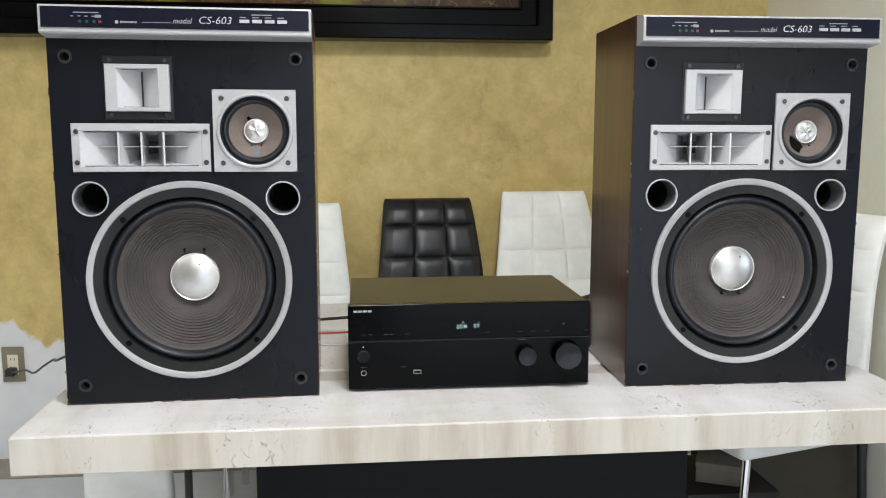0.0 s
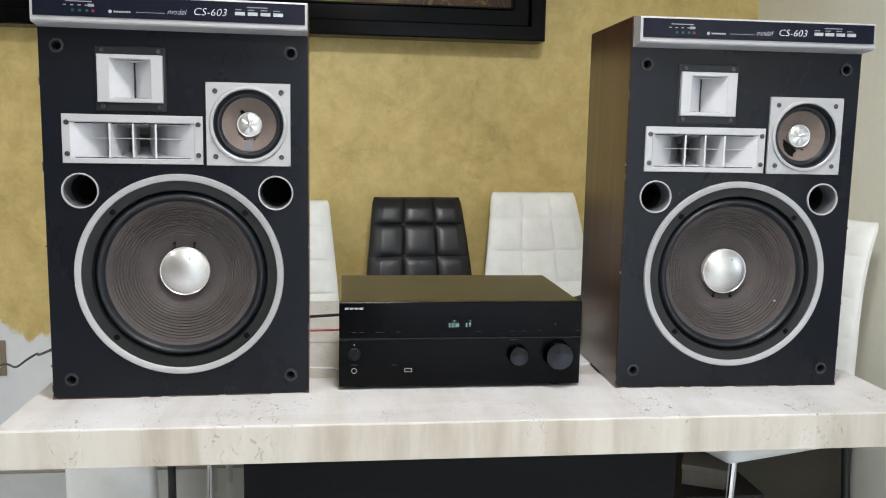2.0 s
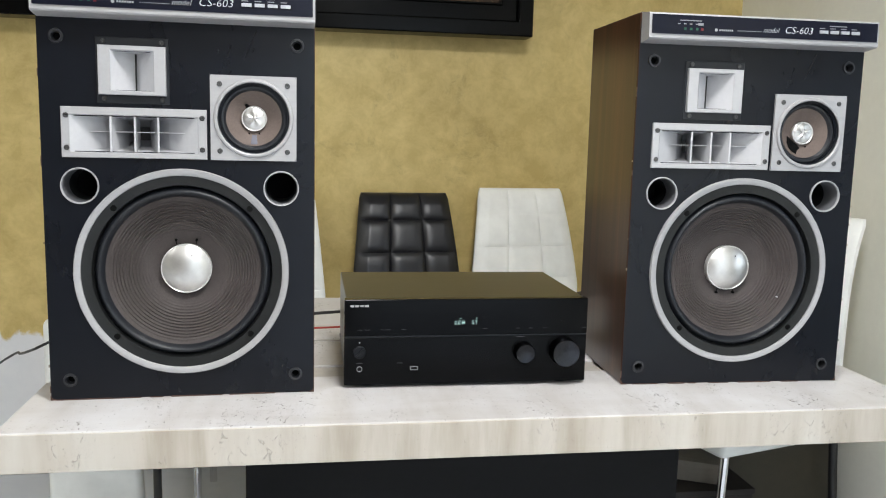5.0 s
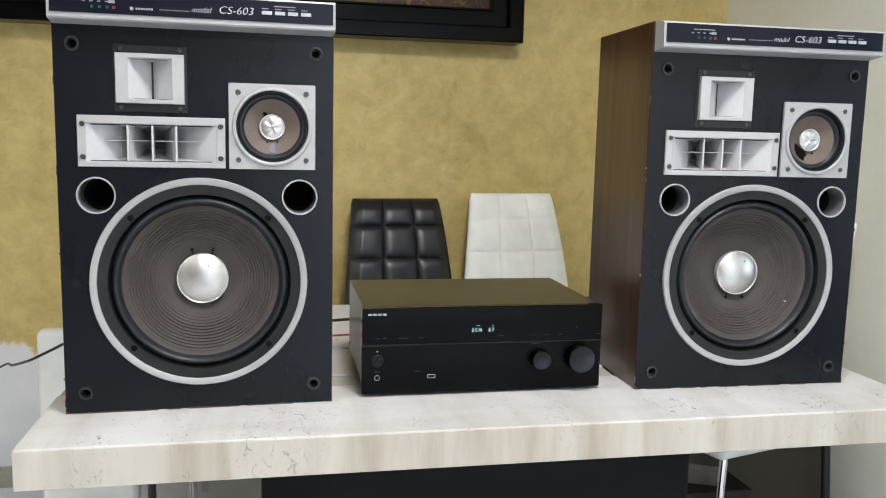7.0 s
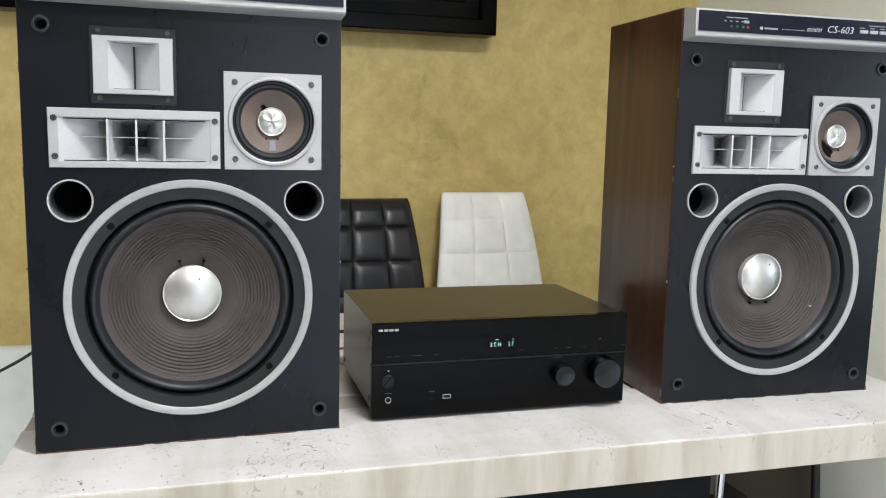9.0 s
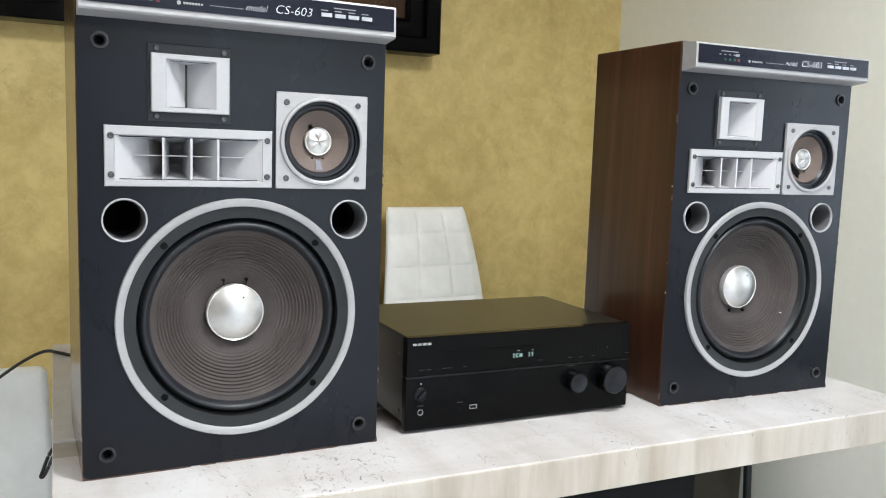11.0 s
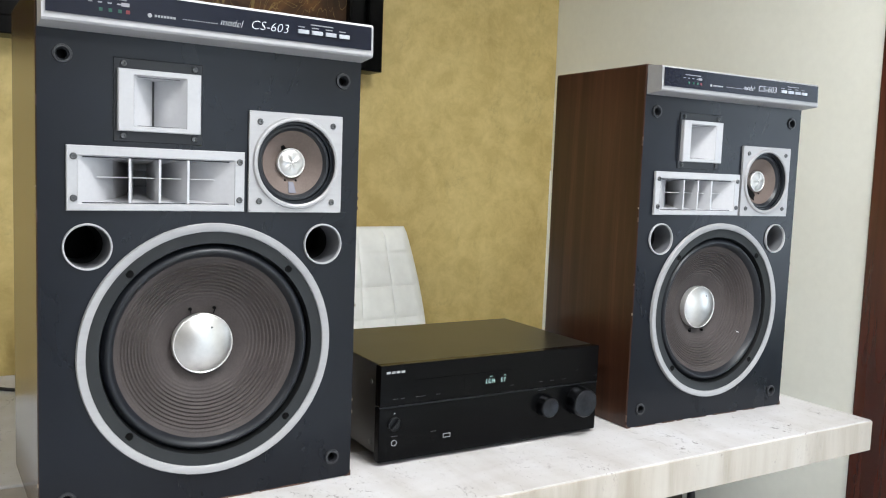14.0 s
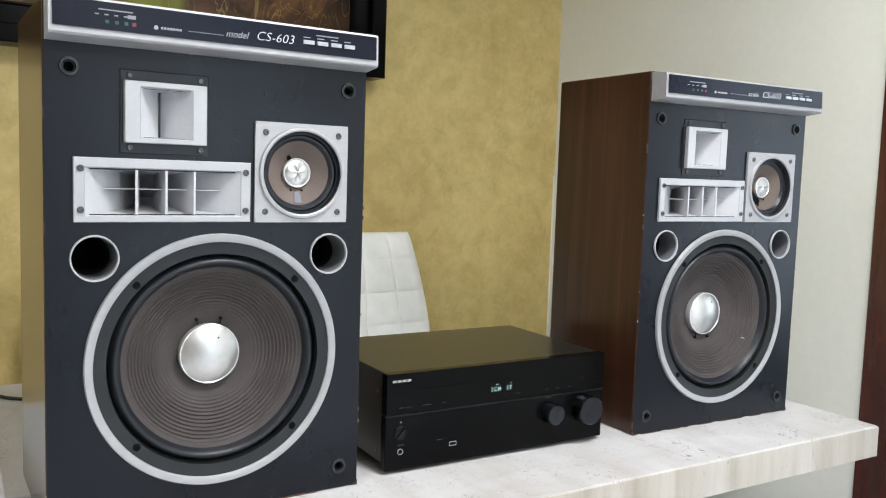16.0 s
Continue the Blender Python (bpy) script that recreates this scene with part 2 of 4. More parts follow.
PANEL = grained("navy_black_panel", (0.005, 0.006, 0.013), 0.24, vary=0.1, scale=80, relief=0, spec=0.2, patchy=0.02)
INK = grained("pale_print", (0.62, 0.63, 0.66), 0.5, vary=0.03, scale=100, relief=0)
PALEINK = grained("dull_print", (0.30, 0.30, 0.31), 0.5, vary=0.03, scale=100, relief=0)
BUTTON = grained("worn_silver_button", (0.36, 0.37, 0.40), 0.35, metal=0.3, vary=0.2, scale=400)
GREYINK = grained("grey_print", (0.20, 0.20, 0.22), 0.5, vary=0.03, scale=100, relief=0)
REDLENS = grained("red_lens", (0.13, 0.018, 0.022), 0.25, vary=0.1, scale=100, relief=0)
GREENLENS = grained("green_lens", (0.012, 0.065, 0.042), 0.25, vary=0.1, scale=100, relief=0)
RAWEDGE = grained("worn_chipboard", (0.085, 0.045, 0.032), 0.8, vary=0.3, scale=150, relief=0.4)
WORNSPOT = grained("bare_worn_edge", (0.30, 0.24, 0.18), 0.8, vary=0.3, scale=150, relief=0.3)
STEEL = grained("black_painted_steel", (0.010, 0.0095, 0.008), 0.29, vary=0.06, scale=60, relief=0, patchy=0.03)
GLOSSBLACK = grained("gloss_black_plastic", (0.0015, 0.0015, 0.0018), 0.14, vary=0.1, scale=60, relief=0, spec=0.09)
MATTBLACK = grained("matt_black_plastic", (0.0018, 0.0019, 0.0022), 0.22, vary=0.06, scale=60, relief=0, spec=0.09, patchy=0.03)
KNOB = grained("dark_knob", (0.016, 0.017, 0.019), 0.30, metal=0.7, spec=0.3, vary=0.1, scale=300)
TURNED = turned_metal()
FAINTINK = grained("faint_grey_print", (0.055, 0.055, 0.06), 0.5, vary=0.03, scale=100, relief=0)
CHROME = grained("chrome", (0.75, 0.75, 0.76), 0.12, metal=1.0, vary=0.03, scale=50, relief=0)
GREYSTRIP = grained("grey_stone_strip", (0.40, 0.37, 0.33), 0.4, vary=0.12, scale=50)
BLACKLEATHER = leather("black_leatherette", (0.006, 0.006, 0.0085), 0.36, 0.6)
WHITELEATHER = leather("white_leatherette", (0.86, 0.865, 0.83), 0.42)
BLACKLACQUER = grained("black_lacquer", (0.003, 0.003, 0.003), 0.16, vary=0.2, scale=30, relief=0, spec=0.08)
CANVAS = painting()
PEDESTAL = grained("black_pedestal_board", (0.0030, 0.0030, 0.0034), 0.5, vary=0.15, scale=80, spec=0.12)
BRONZE = grained("brown_outlet_plate", (0.22, 0.18, 0.12), 0.4, vary=0.1, scale=80)
IVORY = grained("ivory_plastic", (0.70, 0.66, 0.54), 0.4, vary=0.04, scale=80)
CABLE = grained("black_cable", (0.012, 0.012, 0.012), 0.45, vary=0.1, scale=100)
REDCABLE = grained("red_cable", (0.33, 0.03, 0.02), 0.45, vary=0.1, scale=100)
GREYCABLE = grained("clear_grey_cable", (0.45, 0.42, 0.38), 0.4, vary=0.1, scale=100)
DISPLAY = emitter("lit_display", (0.62, 0.95, 0.86), 0.62)
GLOW = emitter("lamp_diffuser", (1.0, 0.93, 0.80), 4.0)
DARKWOOD = veneer("dark_stained_wood", (0.006, 0.004, 0.003), (0.012, 0.008, 0.006), (0.020, 0.014, 0.010), 0.6, 0.0)
KRAFT = grained("brown_cardboard", (0.18, 0.16, 0.13), 0.8, vary=0.12, scale=60)
OLIVE = grained("dark_olive_board", (0.042, 0.036, 0.021), 0.6, vary=0.15, scale=40)
TILE = floor_tile()
FLOOR_BAND = grained("taupe_floor_band", (0.34, 0.31, 0.26), 0.3, vary=0.12, scale=30)
CEILING = grained("ceiling_paint", (0.78, 0.77, 0.74), 0.7, vary=0.03, scale=30)

# ---------------------------------------------------------------- mesh helpers
def part(name, bm, material, parent=None, label="", smooth=False, at=None):
    me = bpy.data.meshes.new(name)
    bmesh.ops.recalc_face_normals(bm, faces=bm.faces[:])
    bm.to_mesh(me)
    bm.free()
    me.materials.append(material)
    if smooth:
        me.polygons.foreach_set("use_smooth", [True] * len(me.polygons))
        me.set_sharp_from_angle(angle=radians(38))
    ob = new(name, me)
    if parent:
        ob.parent = parent
    if at:
        ob.matrix_basis = at
    if label:
        tagged(ob, label)
    return ob


def thing(name, m, label, category, group="", kind=""):
    ob = new(name)
    ob.empty_display_size = 0.05
    ob.matrix_basis = m
    return tagged(ob, label, category, group, kind)


def box(x0, x1, y0, y1, z0, z1, bevel=0.0, segments=2, bm=None):
    bm = bm or bmesh.new()
    made = bmesh.ops.create_cube(bm, size=1)["verts"]
    for v in made:
        v.co = ((x0 + x1) / 2 + v.co.x * (x1 - x0), (y0 + y1) / 2 + v.co.y * (y1 - y0), (z0 + z1) / 2 + v.co.z * (z1 - z0))
    if bevel:
        edges = list({e for v in made for e in v.link_edges})
        bmesh.ops.bevel(bm, geom=edges, offset=bevel, segments=segments, profile=0.5, affect="EDGES")
    return bm


def revolve(profile, cx=0.0, cz=0.0, seg=64, bm=None):
    """A profile of (radius, y) turned round a line along y through (cx, cz)."""
    bm = bm or bmesh.new()
    rings = []
    for r, y in profile:
        if r < 1e-6:
            rings.append([bm.verts.new((cx, y, cz))])
        else:
            rings.append([bm.verts.new((cx + r * math.cos(a), y, cz + r * math.sin(a))) for a in (2 * math.pi * k / seg for k in range(seg))])
    for a, b in zip(rings, rings[1:]):
        for k in range(seg):
            j = (k + 1) % seg
            quad = [a[k % len(a)], a[j % len(a)], b[j % len(b)], b[k % len(b)]]
            quad = list(dict.fromkeys(quad))
            if len(quad) > 2:
                bm.faces.new(quad)
    return bm


def prism(outline, z0, z1, plane="xz", bm=None):
    """An outline in a plane, drawn out between z0 and z1 along the third axis."""
    bm = bm or bmesh.new()
    put = {"xz": lambda a, b, c: (a, c, b), "xy": lambda a, b, c: (a, b, c), "yz": lambda a, b, c: (c, a, b)}[plane]
    low = [bm.verts.new(put(a, b, z0)) for a, b in outline]
    high = [bm.verts.new(put(a, b, z1)) for a, b in outline]
    bm.faces.new(low[::-1])
    bm.faces.new(high)
    for k in range(len(low)):
        j = (k + 1) % len(low)
        bm.faces.new([low[k], low[j], high[j], high[k]])
    return bm


def frame_plate(x0, x1, z0, z1, ix0, ix1, iz0, iz1, y0, y1, lip=0.001):
    """A plate in front of a wall (y0 nearest) with a rectangular opening; its rim is eased."""
    bm = bmesh.new()
    def loop(a0, a1, c0, c1, y):
        return [bm.verts.new(p) for p in ((a0, y, c0), (a1, y, c0), (a1, y, c1), (a0, y, c1))]
    loops = [loop(x0, x1, z0, z1, y1), loop(x0, x1, z0, z1, y0 + lip), loop(x0 + lip, x1 - lip, z0 + lip, z1 - lip, y0),
             loop(ix0 - lip, ix1 + lip, iz0 - lip, iz1 + lip, y0), loop(ix0, ix1, iz0, iz1, y0 + lip), loop(ix0, ix1, iz0, iz1, y1)]
    for a, b in zip(loops, loops[1:]):
        for k in range(4):
            j = (k + 1) % 4
            bm.faces.new([a[k], a[j], b[j], b[k]])
    return bm


def sheet_with_holes(x0, x1, z0, z1, y, holes, seg=64):
    """A flat upright sheet with round and rectangular holes."""
    bm = bmesh.new()
    edges = []
    def ring(points):
        vs = [bm.verts.new((a, y, b)) for a, b in points]
        edges.extend(bm.edges.new((vs[k], vs[(k + 1) % len(vs)])) for k in range(len(vs)))
    r = 0.006
    corner = []
    for cx, cz, a0 in ((x1 - r, z0 + r, -90), (x1 - r, z1 - r, 0), (x0 + r, z1 - r, 90), (x0 + r, z0 + r, 180)):
        corner += [(cx + r * math.cos(radians(a0 + d)), cz + r * math.sin(radians(a0 + d))) for d in (0, 30, 60, 90)]
    ring(corner)
    for h in holes:
        if len(h) == 3:
            cx, cz, rad = h
            ring([(cx + rad * math.cos(2 * math.pi * k / seg), cz + rad * math.sin(2 * math.pi * k / seg)) for k in range(seg)])
        else:
            a0, a1, c0, c1 = h
            ring([(a0, c0), (a1, c0), (a1, c1), (a0, c1)])
    bmesh.ops.triangle_fill(bm, use_beauty=True, use_dissolve=False, edges=edges)
    return bm


def tube(points, radius, seg=10):
    """A round bar or cable through the points, smoothed."""
    pts = [Vector(p) for p in points]
    path = []
    for k in range(len(pts) - 1):
        p0, p1, p2, p3 = pts[max(0, k - 1)], pts[k], pts[k + 1], pts[min(len(pts) - 1, k + 2)]
        for s in range(8):
            u = s / 8
            path.append(0.5 * (2 * p1 + (p2 - p0) * u + (2 * p0 - 5 * p1 + 4 * p2 - p3) * u * u + (3 * p1 - p0 - 3 * p2 + p3) * u ** 3))
    path.append(pts[-1])
    bm = bmesh.new()
    rings = []
    for k, p in enumerate(path):
        d = (path[min(k + 1, len(path) - 1)] - path[max(k - 1, 0)]).normalized()
        side = d.cross(Vector((0, 0, 1)) if abs(d.z) < 0.9 else Vector((1, 0, 0))).normalized()
        up = side.cross(d)
        rings.append([bm.verts.new(p + radius * (math.cos(a) * side + math.sin(a) * up)) for a in (2 * math.pi * j / seg for j in range(seg))])
    for a, b in zip(rings, rings[1:]):
        for k in range(seg):
            bm.faces.new([a[k], a[(k + 1) % seg], b[(k + 1) % seg], b[k]])
    bm.faces.new(rings[0][::-1])
    bm.faces.new(rings[-1])
    return bm


def lettering(name, text, size, material, parent, at, shear=0.0, stretch=1.0, gap=1.0, thin=0.008):
    cu = bpy.data.curves.new(name, "FONT")
    cu.body, cu.size, cu.extrude, cu.shear, cu.align_x, cu.align_y = text, size, 0.0001, shear, "LEFT", "CENTER"
    cu.resolution_u = 3
    cu.offset, cu.space_character = -thin * size, gap
    tmp = new(name, cu)
    me = bpy.data.meshes.new_from_object(tmp.evaluated_get(bpy.context.evaluated_depsgraph_get()))
    bpy.data.objects.remove(tmp)
    for v in me.vertices:
        v.co.x *= stretch
    me.materials.clear()
    me.materials.append(material)
    ob = new(name, me)
    ob.parent = parent
    ob.matrix_basis = at
    return ob


# ---------------------------------------------------------------- structure
def wall_slab(name, x0, x1, y0, y1, z0, z1, material, label, m=None):
    ob = part(name, box(x0, x1, y0, y1, z0, z1), material, at=m)
    return tagged(ob, label, "wall", kind="structure")


BACK = 1.514
tagged(part("floor", box(-3.2, 1.8, -3.6, 1.7, -0.12, 0), TILE), "pale polished tile floor", "floor", kind="structure")
tagged(part("ceiling", box(-3.2, 1.8, -3.6, 1.7, CEIL, CEIL + 0.12), CEILING), "plain white painted ceiling", "ceiling", kind="structure")
wall_slab("wall_north", -3.2, 1.495, BACK, BACK + 0.15, 0, CEIL, GOLD_WALL, "wall in mottled gold faux finish, bare plaster low down")
# the right-hand wall leans 1.4 degrees in plan; its opening holds the wooden door
EAST = pose(1.491, BACK, 0, 0, 0, -1.4)
DOOR_Y0, DOOR_Y1 = -1.357, -2.26
wall_slab("wall_east", 0, 0.15, DOOR_Y1 + 0.9, 0.0, 0, CEIL, WHITE_WALL, "cream-white painted plaster wall", EAST)
wall_slab("wall_east", 0, 0.15, -5.2, DOOR_Y1 - 0.42, 0, CEIL, WHITE_WALL, "cream-white painted plaster wall", EAST)
wall_slab("wall_east", 0, 0.15, DOOR_Y1 - 0.42, DOOR_Y1 + 0.9, 2.1, CEIL, WHITE_WALL, "cream-white painted plaster wall", EAST)
wall_slab("wall_west", -3.35, -3.2, -3.6, BACK + 0.15, 0, CEIL, WHITE_WALL, "cream-white painted plaster wall")
# unseen closing wall, kept dark to cut front reflections and bounce light
for x0, x1, z0, z1 in ((-3.2, 0.15, 0, CEIL), (1.80, 1.95, 0, CEIL), (0.15, 1.80, 2.25, CEIL)):
    wall_slab("wall_south", x0, x1, -3.65, -3.5, z0, z1, TAUPE_WALL, "assumed taupe wall out of view behind the camera, round a glazed door")

door = tagged(part("door_1", box(-0.012, 0.162, DOOR_Y1 + 0.735, DOOR_Y1 + 0.90, 0, 2.10, 0.003), DOOR_WOOD, at=EAST), "open doorway cased in red-brown polished wood", "doorway", kind="structure")
part("door_jamb", box(-0.012, 0.162, DOOR_Y1 - 0.42, DOOR_Y1 - 0.30, 0, 2.10, 0.003), DOOR_WOOD, door)
part("door_head", box(-0.012, 0.162, DOOR_Y1 - 0.30, DOOR_Y1 + 0.735, 2.02, 2.10, 0.003), DOOR_WOOD, door)
part("door_stop", box(0.06, 0.09, DOOR_Y1 + 0.720, DOOR_Y1 + 0.735, 0, 2.02, 0.002), DOOR_WOOD, door)
for x0, x1, y0, y1 in ((3.60, 3.75, -4.0, 0.75), (1.63, 3.60, 0.60, 0.75), (1.63, 3.60, -4.0, -3.85)):
    wall_slab("wall_hall", x0, x1, y0, y1, 0, CEIL, WHITE_WALL, "cream-white painted hall wall")
tagged(part("floor_hall", box(1.8, 3.75, -4.0, 0.75, -0.12, 0), TILE), "pale polished tile floor", "floor", kind="structure")
tagged(part("ceiling_hall", box(1.8, 3.75, -4.0, 0.75, CEIL, CEIL + 0.12), CEILING), "plain white painted ceiling", "ceiling", kind="structure")
hall = tagged(part("window_2", frame_plate(-2.75, -0.75, 0.42, 2.28, -2.69, -0.81, 0.48, 2.22, 0.0, 0.05), SATIN, at=pose(3.595, 0, 0, 0, 0, -90) @ pose(0, 0, 0, 0, 0, 180)), "white framed window in the hall", "window", kind="structure")
# added strip: imitates the dull wall reflection in the polished floor
tagged(part("baseboard", box(-3.2, 1.48, BACK - 0.012, BACK - 0.0005, 0.0, 0.072, 0.002), FLOOR_BAND), "added low taupe band imitating the floor's reflection along the gold wall", "baseboard", kind="structure")
tagged(part("wall_trim", box(1.486, 1.494, BACK - 0.003, BACK + 0.001, 0, 1.22), WHITE_WALL), "unpainted white edge at the wall corner", "trim", kind="structure")


# ---------------------------------------------------------------- table
table = thing("dining_table", pose(0, 0, 0), "travertine dining table on a black pedestal with a grey inlaid strip", "table")
part("table_slab", box(-0.504, 0.990, -0.171, 0.078, TZ - 0.060, TZ, 0.0020), TRAV, table)
part("table_slab", box(-0.504, 0.990, 0.150, 0.797, TZ - 0.060, TZ, 0.0020), TRAV, table)
# thin front sheet whose darker colour carries the shade of the upright face
part("apron", box(-0.504, 0.990, -0.1735, -0.1705, TZ - 0.0600, TZ - 0.0022, 0.0008), TRAV_EDGE, table, "beige banded travertine edge, its tint darkened for front shade")
part("inlay_strip", box(-0.503, 0.989, 0.0785, 0.1495, TZ - 0.058, TZ - 0.004), GREYSTRIP, table, "grey stone strip set a little low")
part("pedestal", box(-0.169, 0.639, 0.035, 0.33, 0.0, TZ - 0.061, 0.004), PEDESTAL, table, "plain black pedestal board")

# ---------------------------------------------------------------- loudspeakers
W2, HIGH, DEEP = 0.2085, 0.652, 0.256
WOOFER, MID = (0.0, 0.2070), (0.1120, 0.4555)
PORTS = ((-0.1530, 0.3450), (0.1545, 0.3440))
PEGS = ((-0.1775, 0.0330), (0.1775, 0.0330), (-0.1800, 0.5715), (0.1800, 0.5715))


def screw_head(x, z, y, r=0.0042):
    bm = revolve([(r, y + 0.001), (r, y - 0.0008), (r * 0.8, y - 0.0018), (r * 0.42, y - 0.0018), (r * 0.36, y - 0.0004), (0, y - 0.0004)], x, z, 14)
    return bm


def on_cone(outline, cx, cz):
    """A thin patch that follows the slope of the midrange cone."""
    bm = prism(outline, 0.0, 0.0012)
    for v in bm.verts:
        r = math.hypot(v.co.x - cx, v.co.z - cz)
        v.co.y += 0.0205 - (r - 0.0190) * 0.0125 / 0.0250 - 0.0014
    return bm


def loudspeaker(m, label, torn):
    s = thing("loudspeaker", m, label, "loudspeaker", "pair of loudspeakers")
    # cabinet: five veneered boards with eased edges, the baffle set into the front
    cab = box(-W2, W2, 0.0, DEEP, 0.0, HIGH, 0.003)
    bmesh.ops.delete(cab, geom=[f for f in cab.faces if f.calc_center_median().y < 0.0004], context="FACES")
    part("cabinet", cab, WALNUT, s, "dark walnut veneer cabinet with worn edges")
    holes = [(*WOOFER, 0.150), (*MID, 0.052), (-0.160, 0.022, 0.399, 0.4525), (-0.100, -0.040, 0.4935, 0.5520)]
    holes += [(*p, 0.0268) for p in PORTS] + [(*p, 0.0060) for p in PEGS]
    part("baffle", sheet_with_holes(-W2 + 0.0012, W2 - 0.0012, 0.0015, 0.640, -0.0004, holes), BAFFLE, s, "matt black baffle board")
    # chipped lower edge where the board shows
    rng = random.Random(7 if torn else 3)
    for k in range(16):
        x = rng.uniform(-W2 + 0.004, W2 - 0.03)
        wide = rng.uniform(0.008, 0.045)
        part("chipped_edge", box(x, min(W2 - 0.002, x + wide), -0.0014, 0.002, 0.0, rng.uniform(0.0010, 0.0022), 0.0004, 1), RAWEDGE, s)
    for x, z in ((-W2, 0.012), (-W2, 0.375), (-W2, 0.51)):
        part("chipped_edge", box(x - 0.0002, x + 0.0012, -0.0009, 0.003, z, z + rng.uniform(0.006, 0.016), 0.0006, 1), RAWEDGE, s)
    for k in range(9):
        side = W2 if k < 6 else -W2
        z = rng.uniform(0.03, 0.42)
        part("worn_spot", box(side - 0.0011, side + 0.0005, -0.0008, 0.0022, z, z + rng.uniform(0.0015, 0.005), 0.0005, 1), WORNSPOT if k % 3 else RAWEDGE, s)
    for side in (-1, 1):
        bm = prism([(side * (W2 - 0.0002), -0.0006), (side * (W2 - 0.009 - 0.004 * rng.random()), -0.0006), (side * (W2 - 0.0035), 0.0022), (side * (W2 - 0.0002), 0.0070)], -0.0012, 0.0006)
        for v in bm.verts:
            v.co.z += 0.0012
        part("bruised_corner", bm, RAWEDGE, s)

    # woofer
    cx, cz = WOOFER
    ring = revolve([(0.1670, 0.0), (0.1668, -0.0048), (0.1658, -0.0060), (0.1572, -0.0056), (0.1560, -0.0046), (0.1555, 0.0)], cx, cz, 96)
    woof = part("woofer", ring, SILVER, s, "silver trim ring", True)
    part("basket", revolve([(0.1556, -0.0030), (0.1500, -0.0020), (0.1405, -0.0012), (0.1385, 0.0050), (0.1380, 0.0160)], cx, cz, 96), CASTING, woof, "black cast basket rim", True)
    roll = [(0.1376 - 0.0160 * k / 12, 0.0100 - 0.0105 * math.sin(math.pi * k / 12)) for k in range(13)]
    part("surround", revolve([(0.1384, 0.016), (0.1378, 0.0135)] + roll, cx, cz, 96), RUBBER, woof, "black rubber roll surround", True)
    cone = []
    for k in range(141):
        u = k / 140
        r = 0.1217 - u * (0.1217 - 0.036)
        y = 0.0100 + 0.042 * (u ** 0.90)
        if 0.04 < u < 0.74:
            y += 0.00100 * math.sin(2 * math.pi * (u - 0.04) / 0.70 * 13) * min(1, (u - 0.04) * 12, (0.74 - u) * 4)
        cone.append((r, y))
    part("cone", revolve(cone, cx, cz, 96), CONE, woof, "grey-brown paper cone with concentric ridges", True)
    bend = 0.74
    dome = [(0.0394, 0.0405)] + [(0.0392 * math.sin(a) / math.sin(bend), 0.0378 - 0.0100 * (math.cos(a) - math.cos(bend)) / (1 - math.cos(bend))) for a in (bend * (1 - k / 18) for k in range(19))]
    part("dust_cap", revolve(dome, cx, cz, 64), DOME, woof, "bright aluminium dome", True)
    part("dust_cap_rim", revolve([(0.0405, 0.0500), (0.0411, 0.0400), (0.0408, 0.0376), (0.0400, 0.0370), (0.0392, 0.0376), (0.0391, 0.0400)], cx, cz, 64), BRIGHTRIM, woof, "bright thin rim", True)
    part("dent", revolve([(0.0016, 0.0320), (0.0013, 0.0306), (0, 0.0305)], cx + 0.0095, cz + 0.0225, 10), SCREW, woof)
    for sx, sz in ((-1, 1), (1, 1), (-1, -1), (1, -1)):
        part("bolt", revolve([(0.0052, -0.0012), (0.0050, -0.0022), (0, -0.0023)], cx + sx * 0.1045, cz + sz * 0.1035, 16), HOLE, woof)
    for sx in (-1, 1):
        part("lead_eyelet", revolve([(0.0022, 0.0470), (0.0020, 0.0415), (0, 0.0412)], cx + sx * 0.0165, cz + (-0.047 if torn else 0.047), 10), HOLE, woof)
        part("lead_wire", tube([(cx + sx * 0.0165, 0.0420, cz + (-0.047 if torn else 0.047)), (cx + sx * 0.0160, 0.0430, cz + (-0.043 if torn else 0.043)), (cx + sx * 0.0155, 0.0440, cz + (-0.040 if torn else 0.040))], 0.0008, 6), HOLE, woof)

    if torn:
        part("paint_fleck", revolve([(0.0012, 0.0225), (0.0010, 0.0160), (0, 0.0158)], 0.0900, 0.1560, 8), INK, woof, "white fleck on the cone")
    # midrange on its square plate
    cx, cz = MID
    plate = part("midrange", sheet_with_holes(0.0450, 0.1790, 0.3885, 0.5220, -0.0050, [(cx, cz, 0.0556)]), SILVER, s, "square brushed silver plate")
    part("plate_edge", frame_plate(0.0450, 0.1790, 0.3885, 0.5220, 0.0462, 0.1778, 0.3897, 0.5208, -0.0049, 0.0, 0.0004), SILVER, plate)
    part("ring", revolve([(0.0625, -0.0050), (0.0610, -0.0085), (0.0580, -0.0090), (0.0562, -0.0078), (0.0556, -0.004)], cx, cz, 64), SILVER, plate, "raised silver ring", True)
    part("surround", revolve([(0.0558, -0.0060), (0.0548, -0.0010), (0.0530, 0.0046), (0.0505, 0.0030), (0.0475, 0.0034), (0.0438, 0.0080)], cx, cz, 64), RUBBER, plate, "", True)
    part("cone", revolve([(0.0440, 0.0080), (0.0400, 0.0098), (0.0300, 0.0150), (0.0190, 0.0205)], cx, cz, 64), MIDCONE, plate, "tan paper cone", True)
